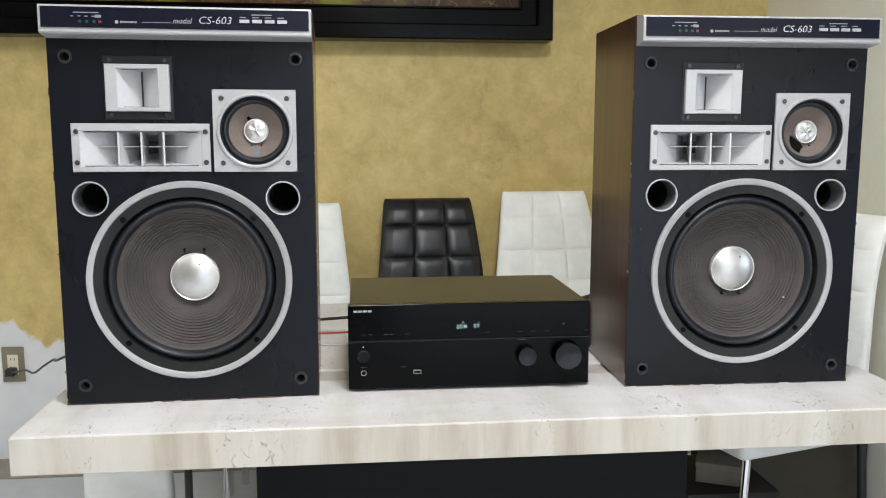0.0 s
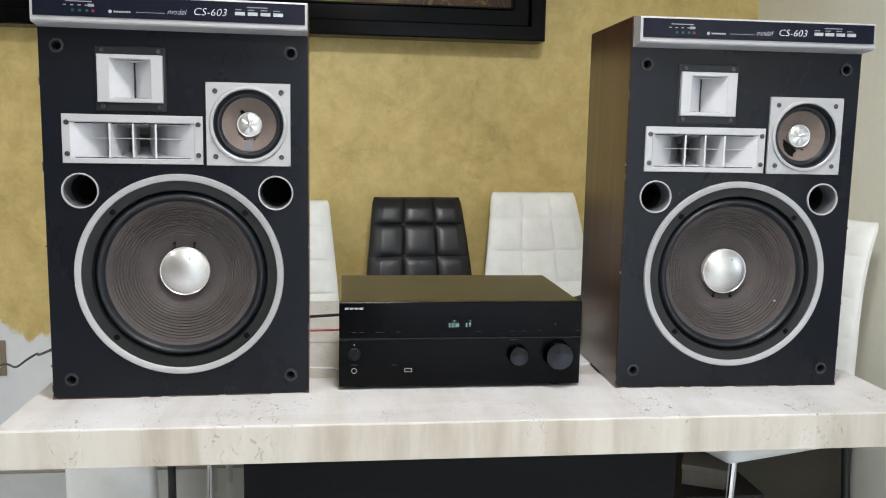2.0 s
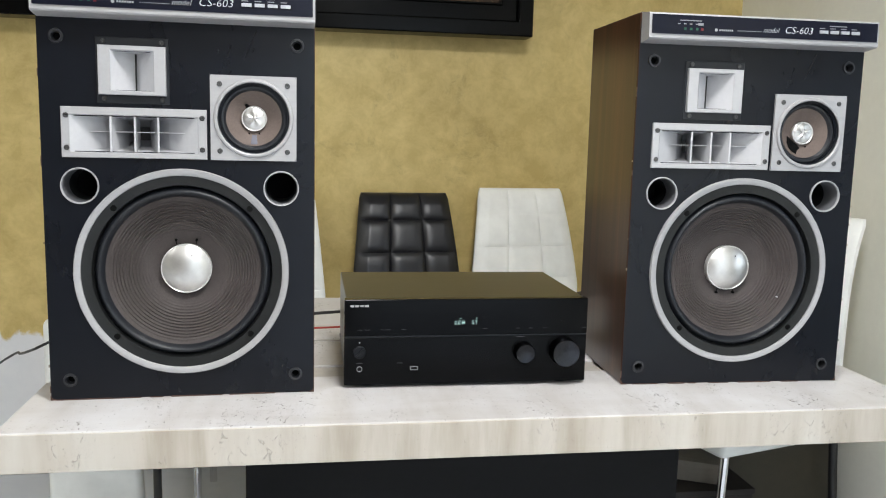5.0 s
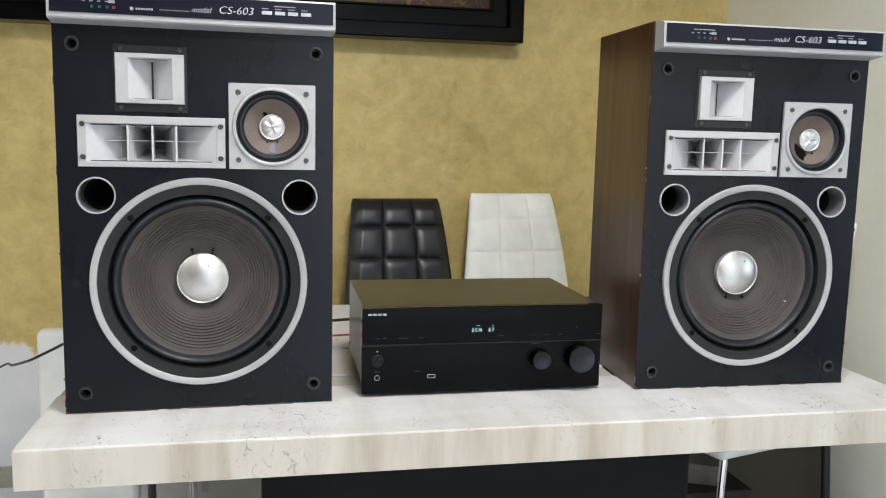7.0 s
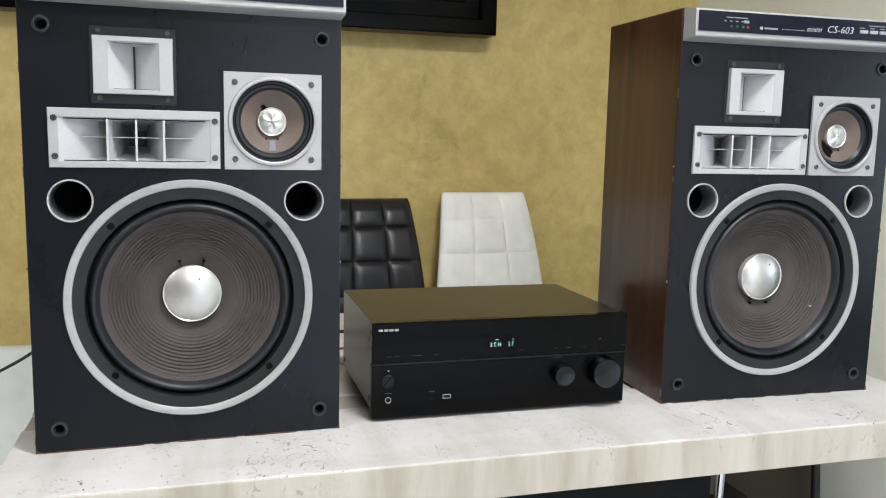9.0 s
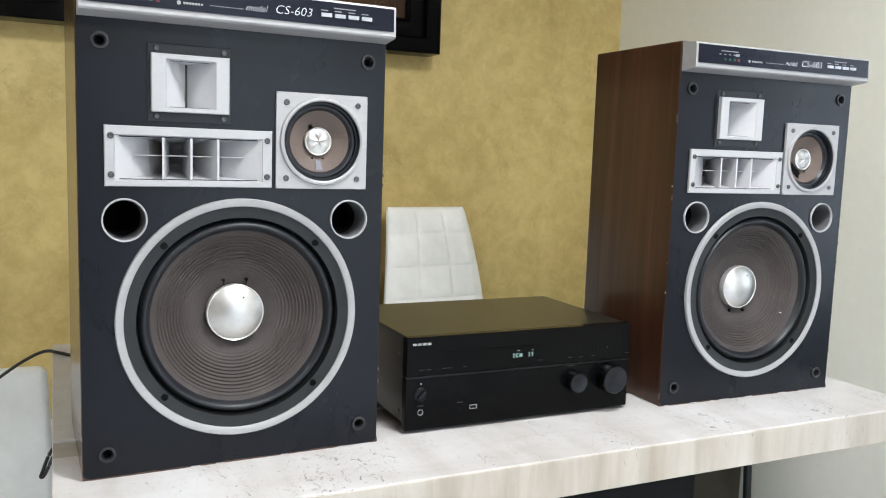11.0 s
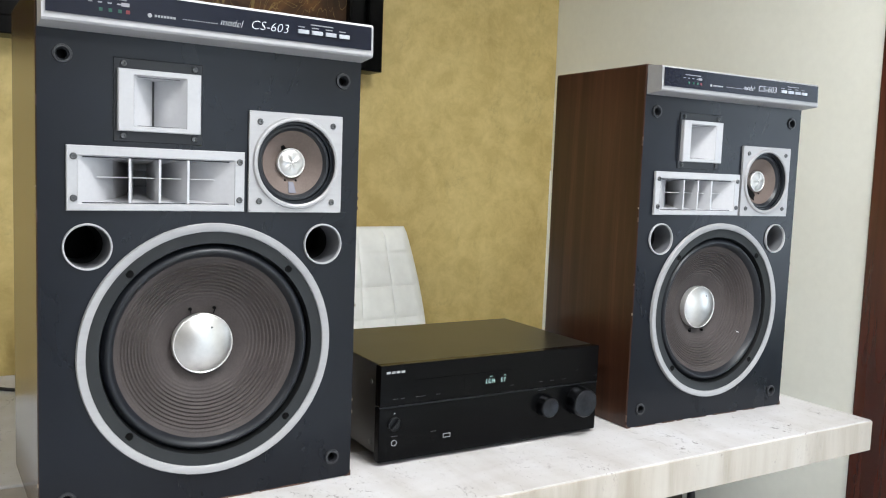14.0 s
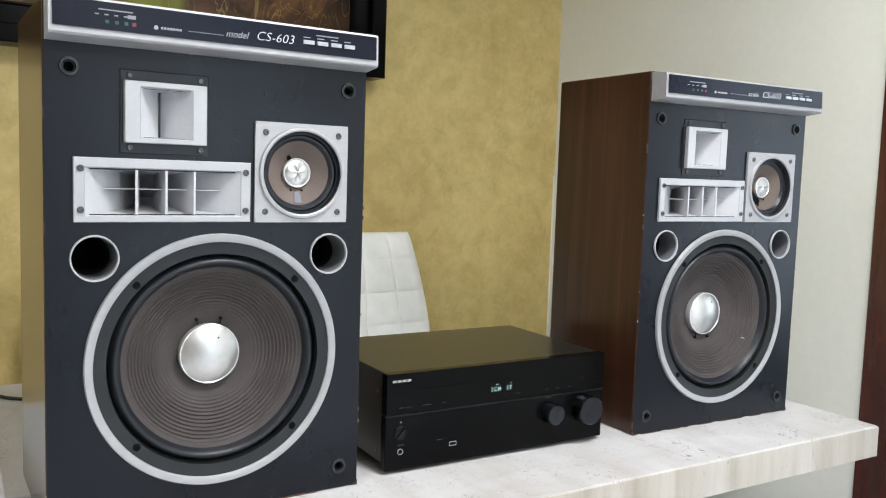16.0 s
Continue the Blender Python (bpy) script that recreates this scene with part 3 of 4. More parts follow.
    part("dust_cap_rim", revolve([(0.0202, 0.0205), (0.0202, 0.0145), (0.0194, 0.0138), (0.0184, 0.0146), (0.0182, 0.0165)], cx, cz, 40), BRIGHTRIM, plate, "", True)
    cap = [(0.0184 * math.cos(a), 0.0158 - 0.0060 * math.sin(a)) for a in (math.pi / 2 * k / 10 for k in range(11))]
    bm = revolve(cap, cx, cz, 40)
    for v in bm.verts:       # dented dome: five creases run to the middle
        dx, dz = v.co.x - cx, v.co.z - cz
        r = math.hypot(dx, dz)
        if 0.001 < r < 0.0180:
            v.co.y += 0.0022 * abs(math.cos(2.5 * math.atan2(dz, dx) + 0.6)) * (1 - (r / 0.0184) ** 2) + 0.0008
    part("dust_cap", bm, DOME, plate, "dented aluminium dome", True)
    for sx in (-1, 1):
        for sz in (-1, 1):
            part("screw", screw_head(cx + sx * 0.0525, cz + sz * 0.0525, -0.0052), SCREW, plate, "", True)
    for sx in (-1, 1):
        part("lead_eyelet", revolve([(0.0015, 0.0200), (0.0013, 0.0160), (0, 0.0158)], cx + sx * 0.008, cz - 0.0240, 8), HOLE, plate)
    if torn:
        rag = [(-0.030, -0.006), (-0.022, -0.010), (-0.015, -0.016), (-0.007, -0.021), (-0.004, -0.027), (-0.010, -0.031), (-0.013, -0.037), (-0.021, -0.033), (-0.028, -0.026), (-0.031, -0.016)]
        part("torn_patch", on_cone([(cx + a, cz + b) for a, b in rag], cx, cz), HOLE, plate, "black torn patch in the cone")
    else:
        rag = [(-0.015, 0.022), (-0.011, 0.024), (-0.006, 0.019), (-0.008, 0.015), (-0.013, 0.017)]
        part("torn_patch", on_cone([(cx + a, cz + b) for a, b in rag], cx, cz), HOLE, plate, "small dark tear in the cone")
        # narrow blue-grey streak on the lower cone
        part("streak_patch", on_cone([(cx + a, cz + b) for a, b in ((-0.0035, -0.026), (0.0035, -0.026), (0.0045, -0.034), (0.0050, -0.041), (-0.0055, -0.041), (-0.0045, -0.034))], cx, cz), STREAK, plate)

    # wide horn with its vanes
    horn = part("horn", frame_plate(-0.1768, 0.0394, 0.3890, 0.4668, -0.1640, 0.0256, 0.3972, 0.4545, -0.0052, 0.0), SATIN, s, "silver multicell horn plate")
    bm = bmesh.new()
    front = [(-0.1640, -0.0045, 0.3972), (0.0256, -0.0045, 0.3972), (0.0256, -0.0045, 0.4545), (-0.1640, -0.0045, 0.4545)]
    back = [(-0.0965, 0.056, 0.4070), (-0.0445, 0.056, 0.4070), (-0.0445, 0.056, 0.4465), (-0.0965, 0.056, 0.4465)]
    deep = [(-0.0820, 0.092, 0.4165), (-0.0590, 0.092, 0.4165), (-0.0590, 0.092, 0.4375), (-0.0820, 0.092, 0.4375)]
    mid = [tuple(f * 0.45 + b * 0.55 for f, b in zip(p, q)) for p, q in zip(front, back)]
    mid[0], mid[1], mid[2], mid[3] = (-0.118, 0.030, 0.402), (-0.022, 0.030, 0.402), (-0.022, 0.030, 0.4500), (-0.118, 0.030, 0.4500)
    rows = [[bm.verts.new(p) for p in ps] for ps in (front, mid, back, deep)]
    for a, b in zip(rows, rows[1:]):
        for k in range(4):
            bm.faces.new([a[k], a[(k + 1) % 4], b[(k + 1) % 4], b[k]])
    part("flare", bm, FLARE, horn)
    part("throat", box(-0.0825, -0.0585, 0.0915, 0.105, 0.416, 0.438), THROAT, horn)
    for x0, x1 in ((-0.1048, -0.0880), (-0.0688, -0.0708), (-0.0337, -0.0540)):
        bm = prism([(x0 - 0.0014, -0.0035), (x0 + 0.0014, -0.0035), (x1 + 0.0006, 0.057), (x1 - 0.0006, 0.057)], 0.3985, 0.4532, "xy")
        part("vane", bm, FLARE, horn)
    part("vane", prism([(-0.140, 0.010), (0.004, 0.010), (-0.050, 0.057), (-0.092, 0.057)], 0.4288, 0.4298, "xy"), FLARE, horn)
    for x in (-0.1690, 0.0325):
        for z in (0.4040, 0.4535):
            part("screw", screw_head(x, z, -0.0054), SCREW, horn, "", True)

    # tweeter horn on its black plate
    tw = part("tweeter", frame_plate(-0.1240, -0.0160, 0.4730, 0.5740, -0.1010, -0.0390, 0.4925, 0.5530, -0.0020, 0.0), RUBBER, s, "black tweeter base plate")
    part("horn_frame", frame_plate(-0.1198, -0.0203, 0.4860, 0.5605, -0.1012, -0.0385, 0.4922, 0.5535, -0.0100, -0.0018), SATIN, tw, "silver tweeter horn frame")
    bm = bmesh.new()
    loops = []
    for x0, x1, z0, z1, y in ((-0.1012, -0.0385, 0.4922, 0.5535, -0.0092), (-0.095, -0.045, 0.4930, 0.5526, 0.000), (-0.086, -0.054, 0.4937, 0.5518, 0.010), (-0.0750, -0.0645, 0.4942, 0.5512, 0.021), (-0.0711, -0.0689, 0.4945, 0.5508, 0.029)):
        loops.append([bm.verts.new(p) for p in ((x0, y, z0), (x1, y, z0), (x1, y, z1), (x0, y, z1))])
    for a, b in zip(loops, loops[1:]):
        for k in range(4):
            bm.faces.new([a[k], a[(k + 1) % 4], b[(k + 1) % 4], b[k]])
    part("flare", bm, FLARE, tw, "", True)
    part("throat", box(-0.0714, -0.0686, 0.0285, 0.033, 0.494, 0.5515), THROAT, tw)
    for x in (-0.1125, -0.0268):
        for z in (0.4802, 0.5670):
            part("screw", screw_head(x, z, -0.0022, 0.0038), SCREW, tw, "", True)

    # reflex ports
    for x, z in PORTS:
        port = part("reflex_port", revolve([(0.0286, 0.0), (0.0286, -0.0030), (0.0280, -0.0040), (0.0266, -0.0038), (0.0258, 0.0)], x, z, 48), SATIN, s, "white-rimmed reflex port", True)
        part("port_sleeve", revolve([(0.0259, -0.0002), (0.0247, 0.040)], x, z, 40), SLEEVE, port, "", True)
        part("port_tube", revolve([(0.0248, 0.0395), (0.0236, 0.042), (0.0232, 0.085)], x, z, 40), CASTING, port, "", True)
        part("port_end", revolve([(0.0235, 0.084), (0, 0.084)], x, z, 32), HOLE, port)
    for x, z in PEGS:
        peg = part("grille_socket", revolve([(0.0112, -0.0004), (0.0106, -0.0030), (0.0078, -0.0032), (0.0066, -0.0008), (0.0060, 0.012)], x, z, 28), SOCKET, s, "black rubber grille socket", True)
        part("socket_hole", revolve([(0.0061, 0.0115), (0, 0.0115)], x, z, 16), HOLE, peg)

    # control panel across the top
    side = [(0.0, 0.5995), (-0.0340, 0.6035), (-0.0362, 0.6060), (-0.0350, 0.6440), (-0.0330, 0.6470), (0.0, 0.6500)]
    panel = part("control_panel", prism(side, -0.2062, 0.2072, "yz"), SILVER, s, "silver control panel with a navy-black fascia")
    lean = Matrix.Translation((0, -0.0366, 0.6265)) @ Matrix.Rotation(radians(-1.8), 4, "X")
    part("fascia", box(-0.2020, 0.2035, -0.0008, 0.0004, -0.0140, 0.0172), PANEL, panel, "", at=lean)
    def put(x, z):
        return lean @ pose(x, -0.0009, z, 90, 0, 0)
    def bar(name, x0, x1, z0, z1, mat, deep=0.0004):
        part(name, box(x0, x1, -0.0008 - deep, -0.0006, z0, z1), mat, panel, at=lean)
    bar("small_print", -0.154, -0.116, 0.0078, 0.0092, GREYINK)
    for k in range(4):
        bar("small_print", -0.158 + 0.0105 * k, -0.1535 + 0.0105 * k, 0.0022, 0.0036, GREYINK)
    bar("small_print", -0.122, -0.113, 0.0010, 0.0052, GREYINK)
    for k in range(3):
        bar("indicator", -0.1465 + 0.0105 * k, -0.1425 + 0.0105 * k, -0.0070, -0.0030, GREENLENS)
    bar("indicator", -0.1170, -0.1125, -0.0072, -0.0028, REDLENS)
    # maker's mark as plain shapes
    part("emblem", revolve([(0.0026, -0.0009), (0.0024, -0.0012), (0, -0.0012)], -0.0900, -0.0050, 16), PALEINK, panel, at=lean)
    for k in range(7):
        bar("mark", -0.0845 + 0.0036 * k, -0.0819 + 0.0036 * k, -0.0062, -0.0036, PALEINK)
    for k in range(14):
        bar("small_print", -0.0520 + 0.0031 * k, -0.0497 + 0.0031 * k, -0.0052, -0.0042, GREYINK)
    lettering("lettering", "model", 0.0125, INK, panel, put(-0.0065, -0.0020), 0.35, 0.86, 1.05, 0.02)
    lettering("lettering", "CS-603", 0.0160, INK, panel, put(0.0320, -0.0005), 0.22, 1.08, 1.0, 0.018)
    bar("small_print", 0.114, 0.146, 0.0088, 0.0102, GREYINK)
    for k in range(4):
        x = 0.0960 + 0.0195 * k
        bar("small_print", x, x + 0.010, 0.0048, 0.0060, GREYINK)
        bar("button", x, x + 0.0150, -0.0032, 0.0018, BUTTON, 0.0022)
        # black bar drawn in as the button's shadow
        bar("button_shadow", x + 0.0150, x + 0.0165, -0.0060, 0.0020, HOLE)
    return s


loudspeaker(pose(-0.2591, -0.0176, TZ, 0, 0, 1.84), "three-way loudspeaker with black baffle and silver horns on the stone table", False)
loudspeaker(pose(0.7019, -0.0165, TZ, 0, 0, -1.02), "three-way walnut loudspeaker with torn midrange cone on the stone table", True)


# ---------------------------------------------------------------- receiver
def receiver(m):
    r = thing("av_receiver", m, "black audio receiver with two round knobs and a lit display", "receiver")
    part("case", box(0.003, 0.427, 0.014, 0.285, 0.014, 0.1560, 0.002), STEEL, r, "black painted sheet-steel case")
    up = part("fascia_upper", box(0.0, 0.430, -0.001, 0.016, 0.0925, 0.1565, 0.0015), GLOSSBLACK, r, "gloss black display strip")
    part("fascia_lower", box(0.0, 0.430, 0.0, 0.016, 0.0060, 0.0905, 0.0015), MATTBLACK, r, "black lower front")
    part("fascia_lip", box(0.060, 0.242, -0.0022, -0.0005, 0.1288, 0.1300), GLOSSBLACK, up)
    part("fascia_trim", box(0.001, 0.429, -0.0012, 0.004, 0.0903, 0.0927), KNOB, r)
    for x, z, rad, deep in ((0.3150, 0.0610, 0.0180, 0.018), (0.3870, 0.0620, 0.0252, 0.024)):
        k = part("knob", revolve([(rad + 0.0006, 0.0005), (rad, -0.001), (rad - 0.0004, -deep + 0.002), (rad - 0.002, -deep), (rad - 0.0035, -deep + 0.0002), (rad * 0.5, -deep + 0.0020), (0, -deep + 0.0028)], x, z, 56), TURNED, r, "turned black knob", True)
    sel = part("selector", revolve([(0.0112, 0.0005), (0.0112, -0.0015), (0.0100, -0.0024), (0.0092, -0.0012), (0, -0.0012)], 0.0262, 0.0640, 32), KNOB, r, "small round selector", True)
    part("selector_grip", box(-0.009, 0.009, -0.0060, -0.001, -0.0013, 0.0013, 0.0006, 1), KNOB, sel, at=pose(0.0262, 0, 0.0640, 0, -45, 0))
    part("dot", revolve([(0.0012, 0.0001), (0.0010, -0.0006), (0, -0.0006)], 0.0262, 0.0810, 10), INK, r)
    jack = part("headphone_jack", revolve([(0.0050, 0.0005), (0.0048, -0.0012), (0.0041, -0.0012), (0.0038, 0.0)], 0.0262, 0.0345, 24), PALEINK, r, "ringed headphone jack", True)
    part("jack_hole", revolve([(0.0039, -0.0001), (0, -0.0001)], 0.0262, 0.0345, 16), HOLE, jack)
    mic = part("mic_jack", revolve([(0.0050, 0.0005), (0.0048, -0.0006), (0.0030, -0.0006), (0, -0.0001)], 0.0960, 0.0335, 20), GLOSSBLACK, r)
    usb = part("usb_port", frame_plate(0.1138, 0.1275, 0.0312, 0.0380, 0.1149, 0.1264, 0.0323, 0.0369, -0.0006, 0.0006, 0.0003), PALEINK, r, "white-framed usb port")
    part("usb_hole", box(0.1145, 0.1268, -0.0002, 0.0008, 0.0320, 0.0372), HOLE, usb)
    def bar(x0, x1, z0, z1, mat, y=-0.0012):
        part("small_print", box(x0, x1, y - 0.0002, y + 0.0004, z0, z1), mat, r)
    for k in range(4):     # maker's mark as plain blocks
        part("mark", box(0.0098 + 0.0083 * k, 0.0163 + 0.0083 * k, -0.0017, -0.0008, 0.1436, 0.1470), PALEINK, r)
    part("display_window", box(0.150, 0.285, -0.0014, -0.0009, 0.1040, 0.1260), GLOSSBLACK, r)
    lettering("display_text", "2CH", 0.0096, DISPLAY, r, pose(0.1900, -0.0016, 0.1146, 90), 0, 0.80, 1.5, 0.013)
    lettering("display_text", "ST", 0.0096, DISPLAY, r, pose(0.2205, -0.0016, 0.1146, 90), 0, 0.80, 1.5, 0.013)
    for x0, x1 in ((0.199, 0.2035), (0.2275, 0.2300)):
        part("display_mark", box(x0, x1, -0.0018, -0.0014, 0.1224, 0.1229), DISPLAY, r)
    for x in (0.022, 0.035, 0.062, 0.071, 0.098, 0.240, 0.300, 0.323, 0.349, 0.420):
        bar(x, x + 0.008, 0.1032, 0.1038, FAINTINK)
    bar(0.300, 0.316, 0.0880, 0.0886, FAINTINK, -0.0004)
    bar(0.021, 0.032, 0.0448, 0.0455, FAINTINK, -0.0004)
    bar(0.091, 0.101, 0.0440, 0.0447, FAINTINK, -0.0004)
    part("lamp_dot", revolve([(0.0010, -0.0008), (0, -0.0016)], 0.382, 0.1160, 8), INK, r)
    for x in (0.04, 0.39):
        for y in (0.035, 0.25):
            part("foot", revolve([(0.0, 0.0), (0.018, 0.0), (0.020, 0.002), (0.020, 0.0145), (0, 0.0145)], 0, 0, 24), RUBBER, r, "", True, pose(x, y, 0, 90, 0, 0) @ Matrix.Identity(4))
    for y, z in ((0.035, 0.030), (0.265, 0.030), (0.035, 0.125)):
        part("screw", revolve([(0.0042, 0.0), (0.0036, -0.0016), (0, -0.0018)], 0, 0, 14), SCREW, r, "", True, pose(0.003, y, z, 0, 0, -90))
    return r


receiver(pose(0.0, 0.0, TZ))


# ---------------------------------------------------------------- chairs
def chair(m, hide, label, top_half=0.152, low_half=0.188, high=0.995, rear=None, flare=(0.098, 2.2, 0.0), plump=0.008):
    """Chair facing -y with its back at y = 0; padded back with stitched squares, padded seat, chrome legs."""
    c = thing("dining_chair", m, label, "chair", "dining chairs")
    def rake(z):
        u = (z - 0.45) / (high - 0.45)
        return flare[2] - flare[0] * (1 - max(0, u) ** flare[1])
    nx, nz, z0 = 72, 120, 0.40
    bm = bmesh.new()
    grids = []
    for sign in (-1, 1):
        grid = []
        for j in range(nz + 1):
            v = j / nz
            z = z0 + (high - z0) * v
            half = low_half + (top_half - low_half) * max(0, min(1, 1 - (high - z) / 0.33)) ** 1.1
            line = []
            for i in range(nx + 1):
                u = i / nx
                a, b = u * 3 % 1, ((high - z + 0.020) / 0.108) % 1
                ease = min(1, 9 * min(u, 1 - u)) ** 0.5 * min(1, 16 * min(v + 0.02, 1 - v)) ** 0.5
                pad = ((1 - (2 * a - 1) ** 4) * (1 - (2 * b - 1) ** 4)) ** 0.55 if sign < 0 else 0.5
                x = (2 * u - 1) * half * (1 - 0.03 * max(0, (v - 0.97) / 0.03))
                line.append(bm.verts.new((x, rake(z) + sign * (0.012 * ease + plump * pad * ease + 0.006), z)))
            grid.append(line)
        grids.append(grid)
        for j in range(nz):
            for i in range(nx):
                bm.faces.new([grid[j][i], grid[j][i + 1], grid[j + 1][i + 1], grid[j + 1][i]])
    f, k = grids
    for j in range(nz):
        for i in (0, nx):
            bm.faces.new([f[j][i], f[j + 1][i], k[j + 1][i], k[j][i]])
    for i in range(nx):
        for j in (0, nz):
            bm.faces.new([f[j][i], f[j][i + 1], k[j][i + 1], k[j][i]])
    part("backrest", bm, hide, c, "padded back stitched in squares", True)
    seat = box(-0.21, 0.21, -0.47, -0.05, 0.395, 0.475, 0.022, 4)
    part("seat", seat, hide, c, "padded seat", True)
    for x in (-0.185, 0.185):
        for y0, y1 in ((-0.435, -0.455), (-0.045, -0.005) if rear else (-0.10, -0.06)):
            part("leg", tube([(x, y0, 0.40), (x, (y0 + y1) / 2, 0.2), (x, y1, 0.0)], 0.012), rear if rear and y0 > -0.2 else CHROME, c, "steel leg", True)
    return c


chair(pose(0.2576, 1.440, 0, 0, 0, 6), BLACKLEATHER, "black leatherette dining chair standing against the gold wall", high=0.985, plump=0.014)
chair(pose(0.671, 1.460, 0, 0, 0, 6), WHITELEATHER, "white leatherette dining chair standing against the gold wall", high=1.005, low_half=0.195)
chair(pose(-0.195, 1.445, 0), WHITELEATHER, "white leatherette dining chair behind the loudspeaker by the gold wall", high=0.97)
chair(pose(1.348, 0.785, 0, 0, 0, -73.7), WHITELEATHER, "white leatherette dining chair drawn up at the table's end", top_half=0.19, low_half=0.205, high=0.99, rear=CABLE, flare=(0.066, 3.6, 0.0))


def side_chair():
    """A low chair tucked in at the table's end: an upholstered back down to the floor, a seat, two steel legs."""
    c = thing("side_chair", pose(0, 0, 0), "low white leatherette chair with a full-length back at the table's end", "chair", "dining chairs")
    bm = box(-0.731, -0.486, 0.800, 0.848, 0.0, 0.696, 0.018, 4)
    for v in bm.verts:
        if v.co.x > -0.58:
            v.co.x -= 0.031 * max(0.0, (v.co.z - 0.40) / 0.296)
    part("backrest", bm, WHITELEATHER, c, "plain padded back", True)
    part("seat", box(-0.715, -0.410, 0.849, 1.190, 0.405, 0.465, 0.018, 3), WHITELEATHER, c, "padded seat", True)
    part("rail", box(-0.500, -0.412, 0.985, 1.312, 0.380, 0.404, 0.004), SCREW, c, "steel rail under the seat")
    part("leg", tube([(-0.493, 1.000, 0.382), (-0.493, 1.000, 0.2), (-0.493, 1.000, 0.0)], 0.012), SCREW, c, "steel leg", True)
    part("leg", tube([(-0.420, 1.300, 0.382), (-0.420, 1.300, 0.2), (-0.420, 1.300, 0.0)], 0.012), CHROME, c, "steel leg", True)


side_chair()

# ---------------------------------------------------------------- picture on the gold wall
pic = thing("framed_painting", pose(0, 0, 0), "large dark painting in a wide black lacquer frame", "painting")
px0, px1, pz0, pz1 = -1.42, 0.682, TZ + 0.769, TZ + 1.72
for name, d0, d1, y0, y1, mat in (("frame_outer", 0.0, 0.050, 1.402, 1.505, BLACKLACQUER), ("frame_inner", 0.050, 0.105, 1.430, 1.500, BLACKLACQUER)):
    part(name, frame_plate(px0 + d0, px1 - d0, pz0 + d0, pz1 - d0, px0 + d1, px1 - d1, pz0 + d1, pz1 - d1, y0, y1, 0.004), mat, pic)
part("frame_fillet", frame_plate(px0 + 0.104, px1 - 0.104, pz0 + 0.104, pz1 - 0.104, px0 + 0.110, px1 - 0.110, pz0 + 0.110, pz1 - 0.110, 1.427, 1.47, 0.001), BLACKLACQUER, pic)
part("canvas", box(px0 + 0.10, px1 - 0.10, 1.455, 1.475, pz0 + 0.10, pz1 - 0.10), CANVAS, pic, "dark brown painting with gold and green touches")

# ---------------------------------------------------------------- outlet and cables
out = thing("power_outlet", pose(-1.175, BACK, TZ - 0.337), "brown wall plate with an ivory socket and black plug", "outlet")
part("plate", box(-0.037, 0.037, -0.007, 0.0, -0.062, 0.062, 0.003), BRONZE, out)
sock = part("socket", box(-0.018, 0.018, -0.010, -0.006, -0.035, 0.035, 0.002), IVORY, out)
for z in (0.020, -0.012):
    for x in (-0.006, 0.006):
        part("slot", box(x - 0.001, x + 0.001, -0.0106, -0.0095, z - 0.004, z + 0.004), HOLE, sock)
part("plug", box(-0.016, 0.016, -0.045, -0.009, -0.034, -0.008, 0.005), CABLE, out, "black plug")


def cable(name, points, radius, mat, label):
    ob = part(name, tube(points, radius), mat, smooth=True)
    return tagged(ob, label, "cable")


cable("power_cable", [(-1.165, 1.47, TZ - 0.355), (-1.12, 1.41, TZ - 0.335), (-1.073, 1.35, TZ - 0.315), (-1.009, 1.25, TZ - 0.297), (-0.94, 1.15, TZ - 0.248), (-0.874, 1.05, TZ - 0.203), (-0.822, 0.92, TZ - 0.172), (-0.748, 0.77, TZ - 0.124), (-0.707, 0.705, TZ - 0.098), (-0.627, 0.700, TZ - 0.056), (-0.565, 0.712, TZ - 0.016), (-0.520, 0.712, TZ + 0.0055), (-0.488, 0.695, TZ + 0.004), (-0.452, 0.657, TZ + 0.004), (-0.30, 0.54, TZ + 0.010), (-0.10, 0.46, TZ + 0.030), (0.03, 0.42, TZ + 0.045), (0.10, 0.30, TZ + 0.07), (0.11, 0.284, TZ + 0.08)], 0.0034, CABLE, "black power cable from the wall outlet across the table")
cable("speaker_cable", [(-0.25, 0.245, TZ + 0.08), (-0.20, 0.32, TZ + 0.03), (-0.08, 0.40, TZ + 0.012), (0.04, 0.38, TZ + 0.022), (0.11, 0.30, TZ + 0.06), (0.12, 0.284, TZ + 0.07)], 0.0022, REDCABLE, "thin red speaker cable")
cable("speaker_cable", [(-0.25, 0.262, TZ + 0.004), (-0.18, 0.30, TZ + 0.003), (-0.08, 0.335, TZ + 0.003), (0.03, 0.33, TZ + 0.003), (0.13, 0.30, TZ + 0.03), (0.14, 0.284, TZ + 0.05)], 0.0020, GREYCABLE, "thin clear grey speaker cable")
cable("speaker_cable", [(0.36, 0.284, TZ + 0.08), (0.40, 0.34, TZ + 0.07), (0.46, 0.43, TZ + 0.05), (0.56, 0.42, TZ + 0.08), (0.62, 0.30, TZ + 0.09), (0.64, 0.24, TZ + 0.10)], 0.0022, REDCABLE, "thin red speaker cable")

bag = box(-0.040, 0.040, -0.020, 0.020, 0.0, 0.122, 0.010, 3)
for v in bag.verts:
    v.co += 0.006 * noise.noise_vector(v.co * 22)
    v.co.z = max(0, v.co.z)
    v.co.z *= 1 + 4.5 * min(0, v.co.x)
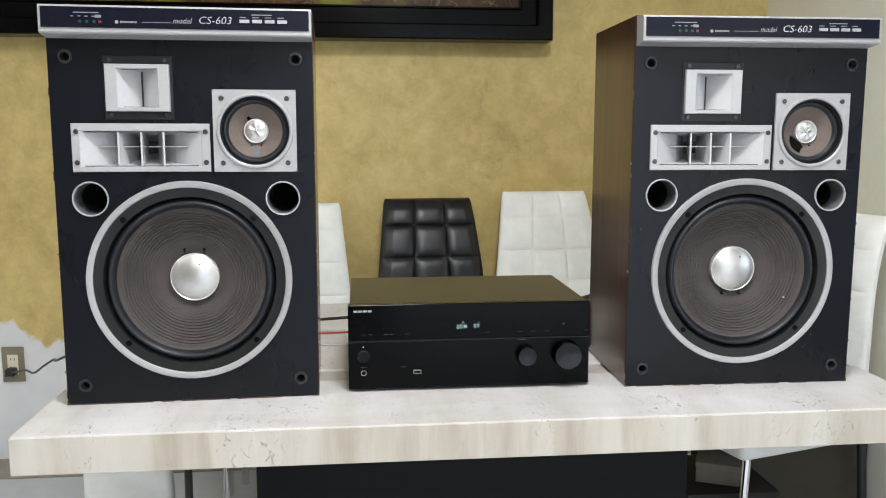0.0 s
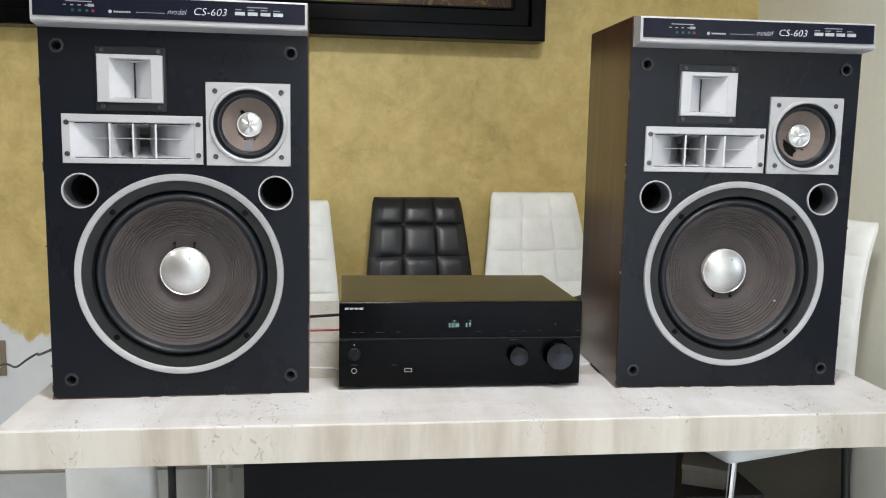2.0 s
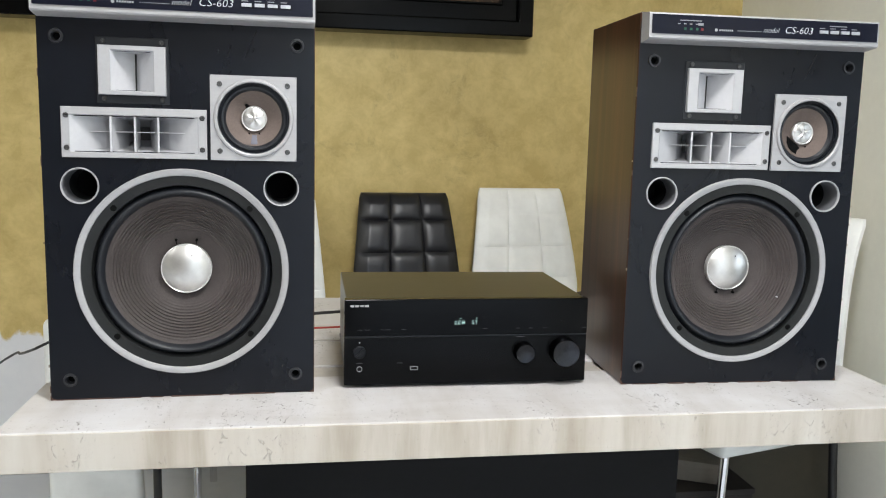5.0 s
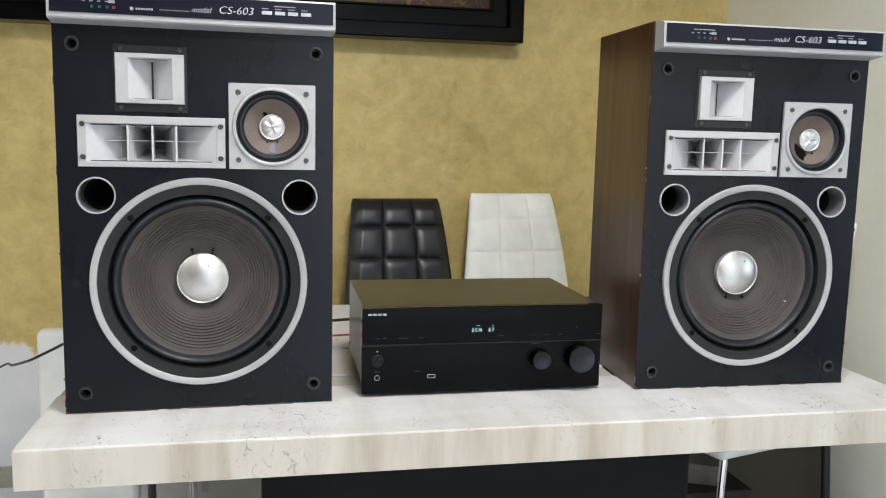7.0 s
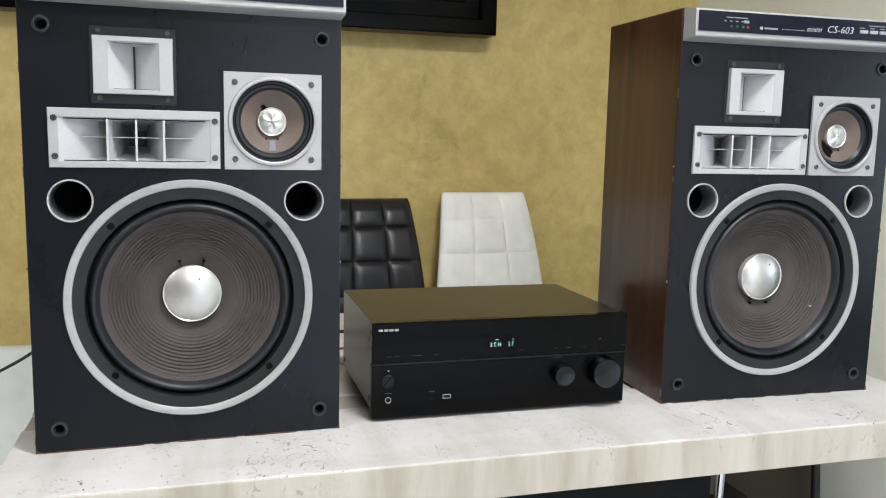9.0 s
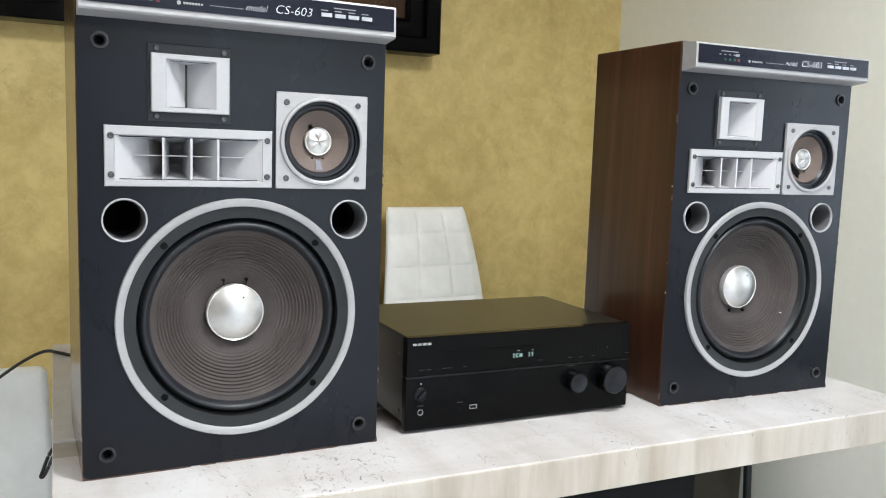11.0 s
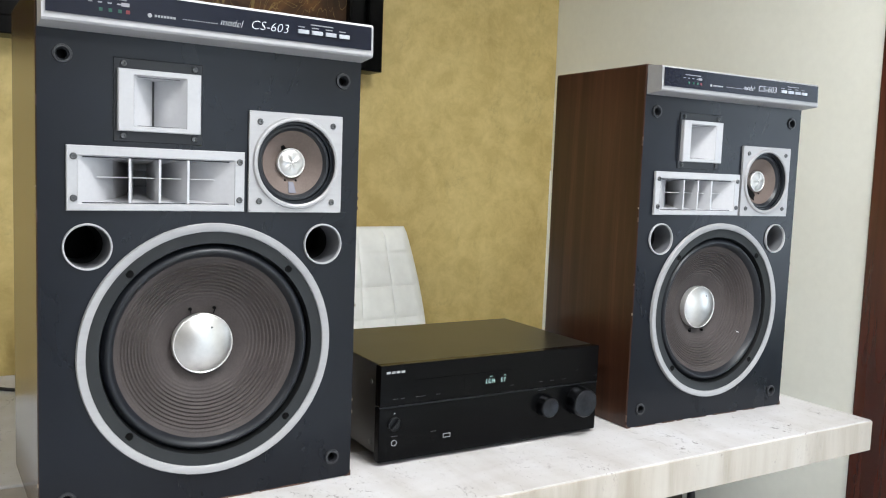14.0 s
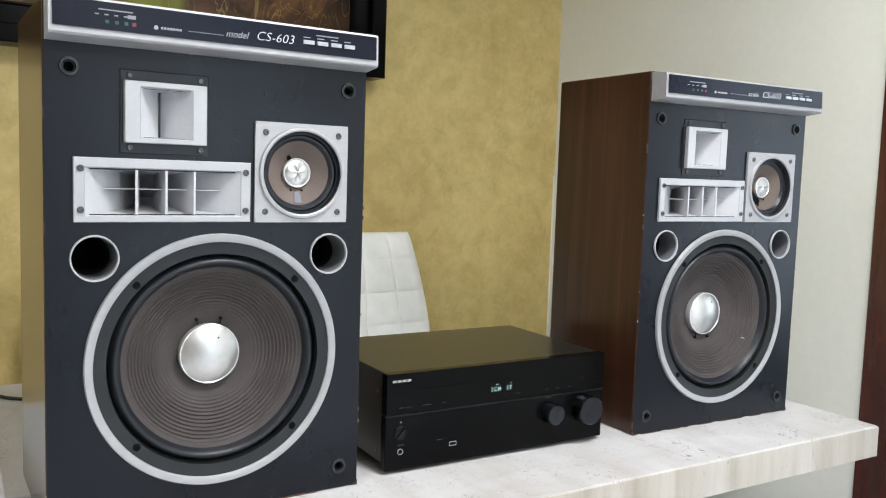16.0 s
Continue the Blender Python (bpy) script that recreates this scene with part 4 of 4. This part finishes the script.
tagged(part("cloth_pouch", bag, CABLE, smooth=True, at=pose(0.522, 0.286, TZ)), "black cloth pouch standing behind the receiver", "pouch")

stool = thing("storage_crate", pose(0.975, 0.66, 0), "dark brown wooden crate on the floor under the table", "crate")
part("body", box(-0.12, 0.12, -0.13, 0.13, 0.0, 0.270, 0.004), DARKWOOD, stool)
part("lid", box(-0.124, 0.124, -0.134, 0.134, 0.270, 0.286, 0.003), DARKWOOD, stool)
crate = thing("cardboard_carton", pose(0.985, 0.625, 0.286, 0, 0, -26), "small flat cardboard carton lying on the dark crate", "carton")
part("body", box(-0.065, 0.065, -0.05, 0.05, 0.0, 0.050, 0.002), KRAFT, crate)
part("lid", box(-0.067, 0.067, -0.052, 0.052, 0.040, 0.056, 0.002), KRAFT, crate)
cable("hanging_cable", [(-0.490, 0.490, TZ - 0.061), (-0.500, 0.490, TZ - 0.115), (-0.514, 0.492, TZ - 0.145), (-0.525, 0.500, TZ - 0.178), (-0.527, 0.503, TZ - 0.186), (-0.522, 0.495, TZ - 0.182), (-0.512, 0.485, TZ - 0.158), (-0.495, 0.480, TZ - 0.115), (-0.484, 0.480, TZ - 0.061)], 0.0033, CABLE, "black cable looped below the table edge")

carton = thing("storage_box", pose(0, 0, 0), "dark olive-brown storage box under the end chair", "box")
part("body", box(1.075, 1.450, 0.70, 1.05, 0.0, 0.355, 0.006), OLIVE, carton)
part("lid", box(1.070, 1.455, 0.695, 1.055, 0.355, 0.385, 0.006), OLIVE, carton)

# ---------------------------------------------------------------- window and ceiling fittings behind the camera
win = tagged(part("window_1", frame_plate(0.15, 1.80, 0.0, 2.25, 0.21, 1.74, 0.06, 2.19, -3.60, -3.54), SATIN), "tall white framed glazed door in the front wall", "window", kind="structure")
part("window_mullion", box(0.955, 0.995, -3.60, -3.55, 0.055, 2.195), SATIN, win)
# the third fitting is added only to house the left fill lamp
for x, y in ((0.28, -0.78), (0.10, -2.40), (-1.75, -1.0)):
    lamp = thing("unseen_ceiling_light", pose(x, y, CEIL), "assumed square ceiling light out of view with a glowing diffuser", "ceiling light", "ceiling lights")
    part("frame", box(-0.28, 0.28, -0.28, 0.28, -0.06, 0.0, 0.004), SATIN, lamp)
    part("diffuser", box(-0.26, 0.26, -0.26, 0.26, -0.066, -0.058), GLOW, lamp)
